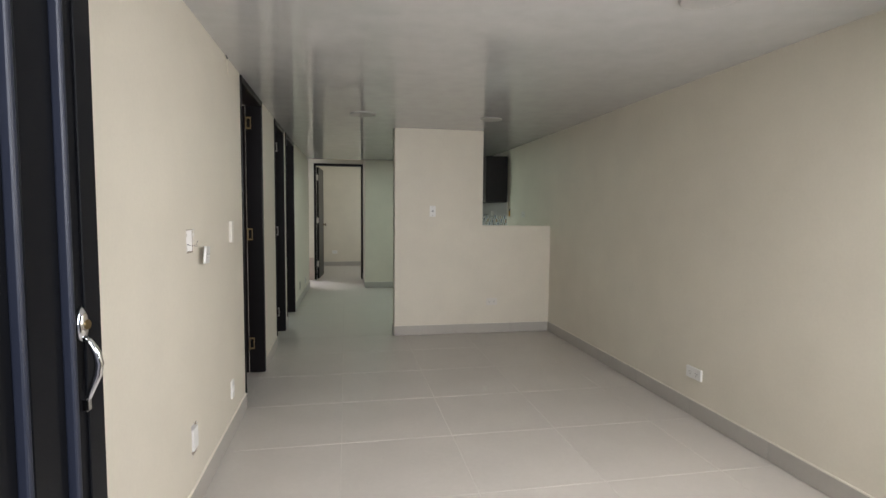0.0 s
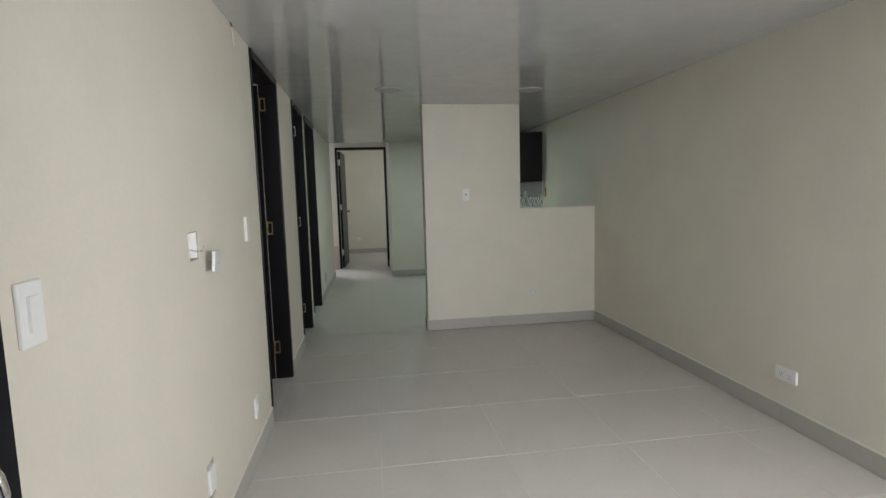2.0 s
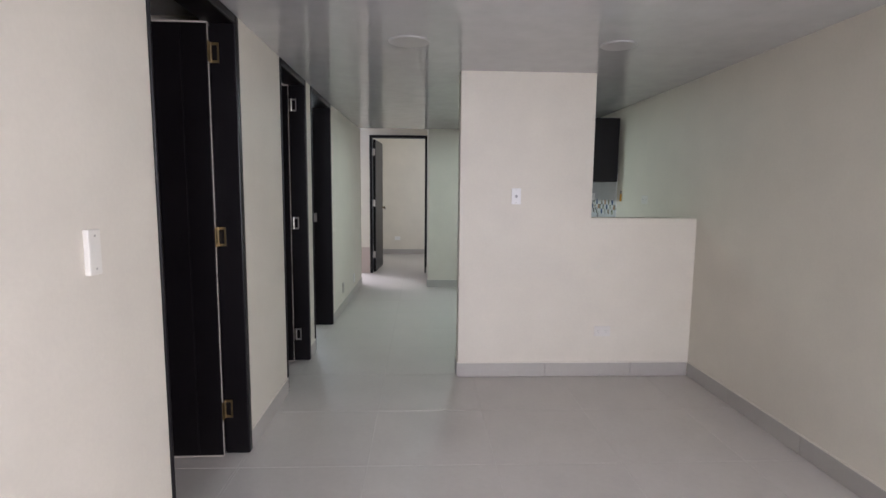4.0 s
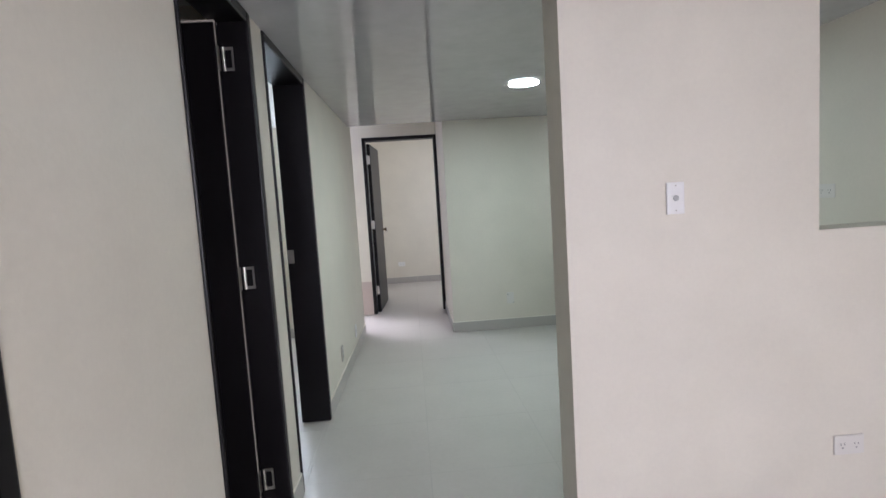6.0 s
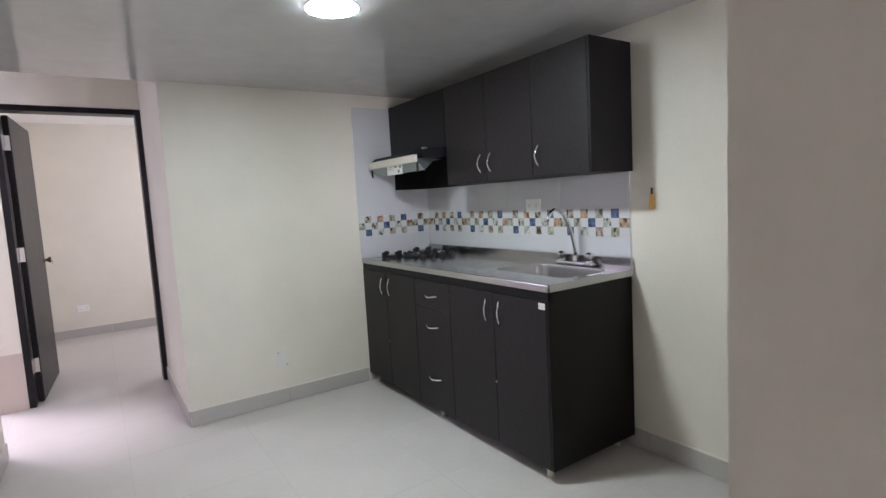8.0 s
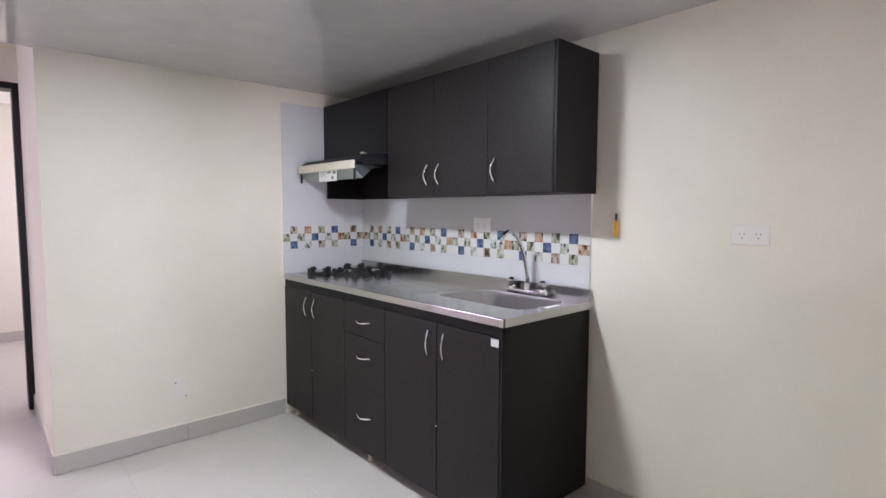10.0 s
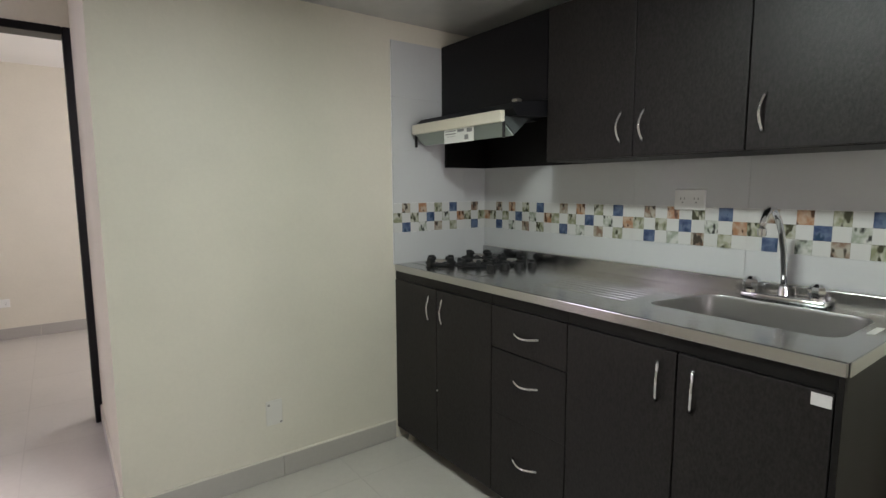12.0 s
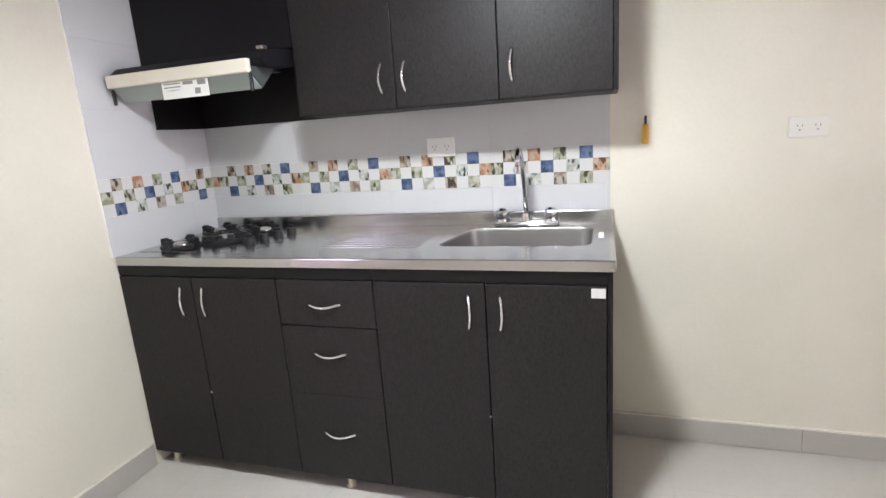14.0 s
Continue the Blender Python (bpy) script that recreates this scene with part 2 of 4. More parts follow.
MOSAIC = {
    "w": surface("white mosaic square", (0.57, 0.565, 0.557), 0.15, big=0.03, fine=0.02, bump=0.0, per_piece=0.06),
    "b": mosaic("blue mosaic square", (0.036, 0.062, 0.140), (0.105, 0.150, 0.245), (0.02, 0.05, 0.10), 0.66),
    "n": mosaic("brown mosaic square", (0.22, 0.14, 0.10), (0.40, 0.36, 0.30), (0.05, 0.04, 0.03), 0.60),
    "o": mosaic("orange-brown mosaic square", (0.36, 0.18, 0.10), (0.48, 0.36, 0.27), (0.10, 0.05, 0.03), 0.62),
    "g": mosaic("sage green mosaic square", (0.24, 0.25, 0.16), (0.46, 0.45, 0.38), (0.06, 0.06, 0.035), 0.61),
    "f": mosaic("grey feather mosaic square", (0.30, 0.33, 0.27), (0.55, 0.55, 0.52), (0.05, 0.055, 0.05), 0.61),
}


# ---- building helpers ----
def root_of(ob):
    v = Vector((0, 0, 0))
    while ob is not None:
        v += ob.location
        ob = ob.parent
    return v


def part(name, bm, material, parent=None, label="", smooth=False):
    """Links a bmesh, made in world metres, as one mesh object under a thing or part."""
    me = bpy.data.meshes.new(name)
    off = root_of(parent)
    if off.length:
        bmesh.ops.translate(bm, verts=bm.verts, vec=-off)
    bm.normal_update()
    bm.to_mesh(me)
    bm.free()
    me.materials.append(material)
    if smooth:
        me.polygons.foreach_set("use_smooth", [True] * len(me.polygons))
    ob = new(name, me)
    if parent is not None:
        ob.parent = parent
    return tagged(ob, label=label)


def thing(name, at, label, category, group="", kind=""):
    ob = new(name)
    ob.empty_display_size = 0.05
    ob.location = at
    return tagged(ob, label, category, group, kind)


def add_box(bm, x0, x1, y0, y1, z0, z1, bevel=0.0, seg=1):
    r = bmesh.ops.create_cube(bm, size=1.0)
    vs = r["verts"]
    for v in vs:
        v.co = Vector((x0 + (v.co.x + 0.5) * (x1 - x0), y0 + (v.co.y + 0.5) * (y1 - y0), z0 + (v.co.z + 0.5) * (z1 - z0)))
    if bevel:
        es = {e for v in vs for e in v.link_edges}
        bmesh.ops.bevel(bm, geom=list(es), offset=bevel, segments=seg, affect="EDGES", profile=0.5)
    return bm


def box(x0, x1, y0, y1, z0, z1, bevel=0.0, seg=1):
    return add_box(bmesh.new(), x0, x1, y0, y1, z0, z1, bevel, seg)


def boxes(*bs, bevel=0.0):
    bm = bmesh.new()
    for b in bs:
        add_box(bm, *b, bevel)
    return bm


def add_cyl(bm, c, r0, r1, h, axis="z", n=24, bevel=0.0):
    """A cylinder or cone whose base is centred at c and that runs h along axis."""
    r = bmesh.ops.create_cone(bm, cap_ends=True, segments=n, radius1=r0, radius2=r1, depth=abs(h))
    turn = {"z": Matrix(), "x": Matrix.Rotation(radians(90), 4, "Y"), "y": Matrix.Rotation(radians(-90), 4, "X")}[axis]
    if h < 0:
        turn = turn @ Matrix.Rotation(radians(180), 4, "X")
    m = Matrix.Translation(c) @ turn @ Matrix.Translation((0, 0, abs(h) / 2))
    bmesh.ops.transform(bm, matrix=m, verts=r["verts"])
    if bevel:
        es = [e for e in {e for v in r["verts"] for e in v.link_edges} if len(e.link_faces) == 2 and any(len(f.verts) > 4 for f in e.link_faces)]
        bmesh.ops.bevel(bm, geom=es, offset=bevel, segments=2, affect="EDGES")
    return bm


def cyl(c, r0, r1, h, axis="z", n=24, bevel=0.0):
    return add_cyl(bmesh.new(), c, r0, r1, h, axis, n, bevel)


def tube(points, radius, n=10, taper=None):
    """A round bar along points; taper gives a radius factor at each point."""
    bm = bmesh.new()
    pts = [Vector(p) for p in points]
    rings = []
    up = Vector((0.31, 0.17, 0.93))
    for i, p in enumerate(pts):
        d = (pts[min(i + 1, len(pts) - 1)] - pts[max(i - 1, 0)]).normalized()
        a = d.cross(up).normalized()
        b = d.cross(a)
        r = radius * (taper[i] if taper else 1)
        rings.append([bm.verts.new(p + a * r * math.cos(2 * math.pi * k / n) + b * r * math.sin(2 * math.pi * k / n)) for k in range(n)])
    for r0, r1 in zip(rings, rings[1:]):
        for k in range(n):
            bm.faces.new((r0[k], r0[(k + 1) % n], r1[(k + 1) % n], r1[k]))
    bm.faces.new(rings[0][::-1])
    bm.faces.new(rings[-1])
    bmesh.ops.recalc_face_normals(bm, faces=bm.faces)
    return bm


def bend(a, b, out, n=9):
    """Points of a bow from a to b that swells by the vector out."""
    a, b, out = Vector(a), Vector(b), Vector(out)
    return [a.lerp(b, i / (n - 1)) + out * math.sin(math.pi * i / (n - 1)) for i in range(n)]


# ---- large structure ----
def wall(name, bm, label, material=WALL):
    return tagged(part(name, bm, material), label, "wall", kind="structure")


ZT = 2.35
D1, D2, D3 = (3.485, 4.28), (4.99, 5.662), (5.842, 6.69)
lw = [(XL - TH, XL, a, b, 0, ZT) for a, b in ((0.30, D1[0]), (D1[1], D2[0]), (D2[1], D3[0]))]
lw += [(XL - TH, XL, a, b, 2.058, ZT) for a, b in (D1, D2, D3)]


def left_wall():
    """Corridor wall with the three doorways and the two cut-out box recesses."""
    bm = bmesh.new()
    holes = [(2.348, 2.452, 1.066, 1.163), (2.350, 2.436, 0.228, 0.362)]
    ys = sorted({0.30, D1[0], *[h[0] for h in holes], *[h[1] for h in holes]})
    for a, b in zip(ys, ys[1:]):
        cuts = [h for h in holes if h[0] <= a + 1e-6 and h[1] >= b - 1e-6]
        zs = [0.0]
        for h in sorted(cuts, key=lambda q: q[2]):
            zs += [h[2], h[3]]
        zs.append(ZT)
        for i in range(0, len(zs), 2):
            add_box(bm, XL - TH, XL, a, b, zs[i], zs[i + 1])
    for b in lw[1:]:
        add_box(bm, *b)
    plan = [(XL - TH, D3[1]), (XL, D3[1]), (XW, YW), (XL - TH, YLE)]
    low, high = [[bm.verts.new((x, y, z)) for x, y in plan] for z in (0.0, ZT)]
    bm.faces.new(low[::-1])
    bm.faces.new(high)
    for i in range(4):
        bm.faces.new((low[i], low[(i + 1) % 4], high[(i + 1) % 4], high[i]))
    return bm


wall("wall_left", left_wall(), "cream painted corridor wall with three dark doorways")
# The opening at 10.40 to 11.60 is made for the added far room window.
wall("wall_right", boxes((XR, XR + TH, 0.30, 10.40, 0, 2.6), (XR, XR + TH, 10.40, 11.60, 0, 0.95), (XR, XR + TH, 10.40, 11.60, 1.95, 2.6), (XR, XR + TH, 11.60, YB + TH, 0, 2.6)), "long plain cream painted wall with grey tile baseboard")
wall("wall_partition", boxes((XP0, XP1, YP0, YP1, 0, CEIL + 0.02), (XP1, XR, YP0, YP1, 0, HALF)), "cream painted partition stepping down to a half wall")
wall("wall_front", boxes((XL - TH, -0.560, 0.30, YD, 0, ZT), (-0.560, 0.90, 0.30, YD, 2.05, ZT), (0.90, 1.15, 0.30, YD, 0, ZT), (1.15, 2.05, 0.30, YD, 0, 0.92),
                         (1.15, 2.05, 0.30, YD, 1.88, ZT), (2.05, XR, 0.30, YD, 0, ZT)), "plain front wall around the entrance")
wall("wall_kitchen_end", boxes((XA, XR, YK, YK + TH, 0, 2.6), (XA, XA + TH, YK + TH, YFD, 0, 2.6)), "plain cream painted kitchen wall with a corner return")
FD = (-0.511, 0.360)
wall("wall_far", boxes((-0.69, FD[0], YFD, YFD + TH, 0, 2.6), (FD[1], XR, YFD, YFD + TH, 0, 2.6), (FD[0], FD[1], YFD, YFD + TH, 2.086, 2.6)), "pale wall around the far doorway")
wall("wall_far_room_back", box(-0.69, XR, YB, YB + TH, 0, 2.6), "cream painted back wall of the far room")
wall("wall_far_room_left", box(-0.69, -0.575, YFD + TH, YB, 0, 2.6), "cream painted side wall of the far room")
XB = -3.3
wall("wall_rooms_outer", box(XB - TH, XB, 0.30, YLE, 0, ZT), "plain cream outer wall of the side rooms")
wall("wall_bedroom_front", box(XB, XL - TH, 0.30, YD, 0, ZT), "plain cream wall of the front bedroom")
wall("wall_bath_near", box(XB, XL - TH, 4.50, 4.60, 0, ZT), "plain cream wall between bedroom and bathroom")
wall("wall_bath_far", box(XB, XL - TH, 5.735, 5.835, 0, ZT), "plain cream wall between bathroom and back bedroom")
BW = (-2.35, -1.325, 1.095, 2.11)
wall("wall_bedroom_patio", boxes((XB, BW[0], 8.85, YLE, 0, ZT), (BW[1], XL - TH, 8.85, YLE, 0, ZT), (BW[0], BW[1], 8.85, YLE, 0, BW[2]), (BW[0], BW[1], 8.85, YLE, BW[3], ZT)),
     "pale bedroom wall with a wide window to the patio")
wall("wall_patio_side", box(-2.75, -2.63, YLE, 13.0, -0.02, 3.0), "white patio wall in daylight", WHITE_PAINT)
wall("wall_patio_end", box(-2.63, -0.69, 12.9, 13.0, -0.02, 3.0), "white patio end wall in daylight", WHITE_PAINT)


def ceiling(name, bm, label, material=PVC):
    return tagged(part(name, bm, material), label, "ceiling", kind="structure")


ceiling("ceiling", box(XL, XR, YD, 8.60, CEIL, CEIL + 0.03), "glossy grey-white pvc panel ceiling")
ceiling("ceiling_alcove", box(-0.69, XA, 8.60, YFD, 2.55, 2.6), "white ceiling of the alcove before the far door", WHITE_PAINT)
ceiling("ceiling_far_room", box(-0.575, XR, YFD + TH, YB, 2.32, 2.36), "white ceiling of the far room", WHITE_PAINT)
ceiling("ceiling_bedroom_front", box(XB, XL - TH, YD, 4.50, 2.12, 2.16), "glossy pvc ceiling of the front bedroom")
ceiling("ceiling_bathroom", box(XB, XL - TH, 4.60, 5.735, 2.12, 2.16), "glossy pvc ceiling of the bathroom")
ceiling("ceiling_bedroom_back", box(XB, XL - TH, 5.835, 8.85, 2.12, 2.16), "white ceiling of the back bedroom", WHITE_PAINT)
tagged(part("roof", boxes((XB - TH, XR + TH, 0.30, YLE, 2.60, 2.68), (-0.69, XR + TH, YLE, YB + TH, 2.60, 2.68), (XB - TH, XR + TH, 0.30, 0.42, ZT, 2.6),
                          (XB - TH, XB, 0.42, YLE, ZT, 2.6), (XB, -0.69, YLE - 0.1, YLE, ZT, 2.6)), CONCRETE), "plain concrete roof slab", "roof", kind="structure")

tagged(part("ground", box(-400, 400, -400, 400, -0.30, -0.10), CONCRETE), "grey cement ground outside the house", "ground", kind="structure")
tagged(part("patio_floor", box(-2.63, -0.69, YLE, 12.9, -0.10, -0.012), CONCRETE), "grey cement patio floor", "floor", kind="structure")
tagged(part("porch_step", box(-1.2, 1.6, -1.2, 0.30, -0.10, -0.01), CONCRETE), "grey cement porch before the entrance", "porch", kind="structure")


# ---- doors ----
def hinge(parent, at, facing, metal, h=0.088):
    """A small butt hinge: leaf plate with a dark recess, and its knuckle. facing: 'y' lies in a jamb that looks along y."""
    x, y, z = at
    bm = bmesh.new()
    s = facing
    add_box(bm, x - 0.018, x + 0.018, y, y + s * 0.004, z - h / 2, z - h / 2 + 0.011)
    add_box(bm, x - 0.018, x + 0.018, y, y + s * 0.004, z + h / 2 - 0.011, z + h / 2)
    add_box(bm, x + 0.011, x + 0.018, y, y + s * 0.004, z - h / 2 + 0.011, z + h / 2 - 0.011)
    add_cyl(bm, (x - 0.018, y + s * 0.004, z - h / 2), 0.006, 0.006, h, n=10)
    return part("hinge", bm, metal, parent, "small metal butt hinge")


def door_frame(d, y0, y1, ztop, deep, near, fw=0.042):
    """Dark frame round a doorway in the left wall: jambs with rounded casing edges, and the head."""
    x0, x1 = XL - deep, XL + 0.010
    for a, b in ((y0, y0 + near), (y1 - fw, y1)):
        part("jamb", box(x0, x1, a, b, 0.002, ztop, 0.006, 2), DOOR_WOOD, d)
    part("head", box(x0, x1, y0 + near, y1 - fw, ztop - fw, ztop, 0.004, 1), DOOR_WOOD, d)


def leaf_parts(d, length, height, swing, origin, near_face, edge=None, plain=False):
    """A flush leaf of dark veneer on a pale core, hinged at origin; swing: degrees of its run from the x axis."""
    leaf = new("leaf")
    leaf.parent = d
    leaf.location = Vector(origin) - d.location
    bmc = box(0.0, length, -0.016, 0.016, 0.0, height, 0.001)
    me = bpy.data.meshes.new("leaf")
    bmc.to_mesh(me)
    bmc.free()
    me.materials.append(DOOR_WOOD)
    core = bpy.data.objects.new("core", me)
    scene.collection.objects.link(core)
    core.parent = leaf
    for s in (-1, 1):
        bmf = bmesh.new()
        ya, yb = sorted((s * 0.016, s * 0.0195))
        for a, b in (((0.003, length - 0.003),) if plain else ((0.003, 0.110), (0.114, length - 0.118), (length - 0.114, length - 0.003))):
            add_box(bmf, a, b, ya, yb, 0.009, height - 0.009, 0.0012)
        add_box(bmf, 0.003, length - 0.003, ya * 0.9, yb * 0.93, 0.009, height - 0.009)
        mf = bpy.data.meshes.new("veneer")
        bmf.to_mesh(mf)
        bmf.free()
        mf.materials.append(DOOR_WOOD)
        f = bpy.data.objects.new("veneer", mf)
        scene.collection.objects.link(f)
        f.parent = leaf
        if not plain:
            raw = part("raw_edge", boxes((0.0, length, ya, yb, 0.0, 0.0075), (0.0, length, ya, yb, height - 0.0075, height)), DOOR_EDGE, None, "raw pale door edge")
            raw.parent = leaf
    for s in (-1, 1):
        bk = bmesh.new()
        add_cyl(bk, (length - 0.065, s * 0.0195, 0.97), 0.026, 0.024, s * 0.008, "y", 20)
        add_cyl(bk, (length - 0.065, s * 0.0275, 0.97), 0.011, 0.011, s * 0.020, "y", 14)
        add_cyl(bk, (length - 0.065, s * 0.0475, 0.97), 0.022, 0.026, s * 0.022, "y", 20, 0.004)
        mk = bpy.data.meshes.new("knob")
        bk.to_mesh(mk)
        bk.free()
        mk.materials.append(BRONZE)
        k = bpy.data.objects.new("knob", mk)
        scene.collection.objects.link(k)
        k.parent = leaf
        tagged(k, "round dark bronze door knob")
        if plain and s < 0:
            key = part("key", tube([(0, 0, 0), (0.001, -0.004, -0.012), (0.004, -0.002, -0.030), (0.006, 0.0, -0.045)], 0.0035, 6, [0.5, 1.2, 0.6, 0.5]), NICKEL, None, "small key left in the knob")
            key.parent = k
            key.location = (length - 0.065, s * 0.072, 0.968)
    be = box(-0.0015, 0.0, *sorted((-near_face * 0.004, -near_face * 0.014)), 0.0, height)
    mb = bpy.data.meshes.new("edge_strip")
    be.to_mesh(mb)
    be.free()
    mb.materials.append(edge or DOOR_EDGE)
    e = bpy.data.objects.new("edge_strip", mb)
    scene.collection.objects.link(e)
    e.parent = leaf
    tagged(e, "dark door edge" if edge else "raw pale door edge")
    leaf.rotation_euler = (0, 0, radians(swing))
    return leaf


def side_door(name, span, swing, hinge_far, label, brass, deep=0.078, heights=(0.242, 1.07, 1.89)):
    y0, y1 = span
    d = thing(name, (XL - TH / 2, (y0 + y1) / 2, 0), label, "door", kind="structure")
    door_frame(d, y0, y1, 2.052, TH + 0.004 if hinge_far else 0.166, 0.012 if hinge_far else 0.015)
    yh = y1 - 0.042 if hinge_far else y0 + 0.015
    s = -1 if hinge_far else 1
    for z in heights:
        hinge(d, (XL - deep, yh, z), s, BRASS if brass else NICKEL)
    if hinge_far:
        for z in heights:
            part("hinge_plate", box(XL - 0.1015, XL - 0.0985, yh - 0.041, yh - 0.012, z - 0.045, z + 0.045, 0.001), BRASS if brass else NICKEL, d, "small metal hinge plate")
    leaf_parts(d, (y1 - y0) - 0.092, 2.0, swing, (XL - 0.102, yh + s * 0.024, 0.008), s)
    if not hinge_far:
        part("strike_plate", box(XL - 0.160, XL - 0.126, y1 - 0.048, y1 - 0.042, 0.98, 1.06, 0.001), NICKEL, d, "dull metal strike plate")
    return d


side_door("door_1", D1, 181.0, True, "open dark-stained wooden door with brass hinges", True, 0.084, (0.230, 1.062, 1.885))
side_door("door_2", D2, 179.0, True, "open dark-stained wooden bathroom door", False, 0.070, (0.205, 1.035, 1.875))
side_door("door_3", D3, 176.0, False, "open dark-stained wooden bedroom door with a dull strike plate", False)


def far_door():
    x0, x1 = FD
    d = thing("door_4", ((x0 + x1) / 2, YFD, 0), "open dark-stained wooden door of the far room", "door", kind="structure")
    ya, yb, zt, fw = YFD - 0.010, YFD + TH + 0.004, 2.086, 0.040
    for a, b in ((x0, x0 + fw), (x1 - fw, x1)):
        part("jamb", box(a, b, ya, yb, 0.002, zt, 0.005, 2), DOOR_WOOD, d)
    part("head", box(x0 + fw, x1 - fw, ya, yb, zt - fw, zt, 0.004), DOOR_WOOD, d)
    for z in (0.28, 1.07, 1.84):
        bm = bmesh.new()
        xx = x0 + fw
        add_box(bm, xx, xx + 0.004, YFD + 0.025, YFD + TH - 0.040, z - 0.05, z + 0.05)
        add_box(bm, xx + 0.008, xx + 0.036, YFD + TH - 0.0405, YFD + TH - 0.0372, z - 0.05, z + 0.05)
        add_cyl(bm, (xx + 0.006, YFD + TH - 0.044, z - 0.05), 0.007, 0.007, 0.10, n=10)
        part("hinge", bm, NICKEL, d, "small metal butt hinge")
    leaf_parts(d, 0.770, 2.02, 86.2, (x0 + fw + 0.0225, YFD + TH - 0.035, 0.008), 1, DOOR_WOOD, True)


far_door()


def entrance_door():
    """Ribbed steel leaf, swung inwards against the left wall, with a cast pull handle."""
    L = 0.798
    d = thing("entrance_door", (-0.546, YD, 0), "open black steel entrance door with vertical ribs and chrome handle", "door")
    made = []

    def put(name, bm, material, label="", smooth=False):
        me = bpy.data.meshes.new(name)
        bm.to_mesh(me)
        bm.free()
        me.materials.append(material)
        if smooth:
            me.polygons.foreach_set("use_smooth", [True] * len(me.polygons))
        ob = new(name, me)
        ob.parent = d
        tagged(ob, label)
        made.append(ob)
        return ob

    put("panel", box(0, L, -0.016, 0.016, 0.01, 2.03, 0.002), STEEL_DOOR)
    for i in range(7):
        x = 0.063 + 0.107 * i
        bm = bmesh.new()
        add_box(bm, x - 0.006, x + 0.006, -0.034, -0.015, 0.02, 2.02, 0.004, 2)
        put("rib", bm, LIT_RIB_STEEL, "raised black steel rib, blue light put into its colour")
        if i < 6:
            put("recess_panel", box(x + 0.024, x + 0.083, -0.020, -0.0155, 0.05, 1.99, 0.002), STEEL_DOOR)
    put("edge_rail", box(L - 0.045, L, -0.021, -0.0155, 0.01, 2.03, 0.0015), STEEL_DOOR)
    xh, HS = 0.738, 0.76

    def cast(bm):
        """Brings the lock set, drawn at full size, to its true size and height."""
        for v in bm.verts:
            v.co = Vector((xh + (v.co.x - xh) * HS, -0.021 + (v.co.y + 0.021) * HS, 1.040 + (v.co.z - 1.018) * HS))
        return bm

    bm = bmesh.new()
    outline = [(0.0, 1.062), (0.013, 1.045), (0.021, 1.025), (0.020, 1.005), (0.012, 0.985), (0.0, 0.975), (-0.012, 0.985), (-0.020, 1.005), (-0.021, 1.025), (-0.013, 1.045)]
    rings = [[bm.verts.new((xh + px * k, y, 1.018 + (z - 1.018) * k)) for px, z in outline] for y, k in ((-0.021, 1.0), (-0.028, 0.95), (-0.034, 0.7), (-0.037, 0.35))]
    for r0, r1 in zip(rings, rings[1:]):
        for i in range(len(outline)):
            bm.faces.new((r0[i], r0[(i + 1) % 10], r1[(i + 1) % 10], r1[i]))
    bm.faces.new(rings[-1])
    bm.faces.new(rings[0][::-1])
    bmesh.ops.recalc_face_normals(bm, faces=bm.faces)
    put("escutcheon", cast(bm), CHROME, "ornate chrome lock plate", True)
    put("lock_cylinder", cast(cyl((xh + 0.002, -0.036, 1.018), 0.012, 0.011, -0.004, "y", 18, 0.001)), BRASS, "brass lock cylinder")
    pts = [(xh, -0.034, 0.985), (xh + 0.002, -0.045, 0.972), (xh + 0.004, -0.055, 0.950), (xh + 0.004, -0.059, 0.925), (xh + 0.002, -0.056, 0.900), (xh, -0.049, 0.880), (xh - 0.003, -0.042, 0.860), (xh - 0.005, -0.035, 0.838)]
    put("pull_handle", cast(tube(pts, 0.0085, 12, [0.9, 0.9, 1.05, 1.15, 1.1, 0.95, 0.8, 0.7])), CHROME, "curved chrome pull handle", True)
    put("handle_foot", cast(box(xh - 0.013, xh + 0.004, -0.040, -0.020, 0.816, 0.848, 0.003)), CHROME)
    d.rotation_euler = (0, 0, radians(81.2))


entrance_door()
FXE, YF = 0.283, 0.335
fl = thing("fixed_door_leaf", (0.58, YF - 0.02, 0), "closed black steel second door leaf with a lock bolt", "door")
part("panel", box(FXE, 0.88, YF - 0.052, YF - 0.016, 0.01, 2.03, 0.003), STEEL_DOOR, fl)
part("edge_strip", box(FXE - 0.004, FXE + 0.05, YF - 0.016, YF - 0.006, 0.01, 2.03, 0.002), STEEL_DOOR, fl)
part("bolt_body", box(FXE + 0.0005, FXE + 0.022, YF - 0.006, YF - 0.003, 1.222, 1.264, 0.001), DARK_PLASTIC, fl)
bolt = bmesh.new()
add_cyl(bolt, (FXE - 0.012, YF - 0.012, 1.2425), 0.0052, 0.0052, 0.006, "y", 20, 0.0015)
add_box(bolt, FXE - 0.012, FXE + 0.001, YF - 0.011, YF - 0.006, 1.238, 1.247, 0.001)
part("bolt_ring", bolt, CHROME, fl, "chrome bolt ring")
df = thing("entrance_frame", (0.18, 0.36, 0), "black steel entrance door frame", "door frame", kind="structure")
part("jamb", box(-0.560, -0.548, 0.30, 0.405, 0, 2.05, 0.002), STEEL_DOOR, df)
part("jamb", box(0.880, 0.90, 0.30, YD, 0, 2.05, 0.002), STEEL_DOOR, df)
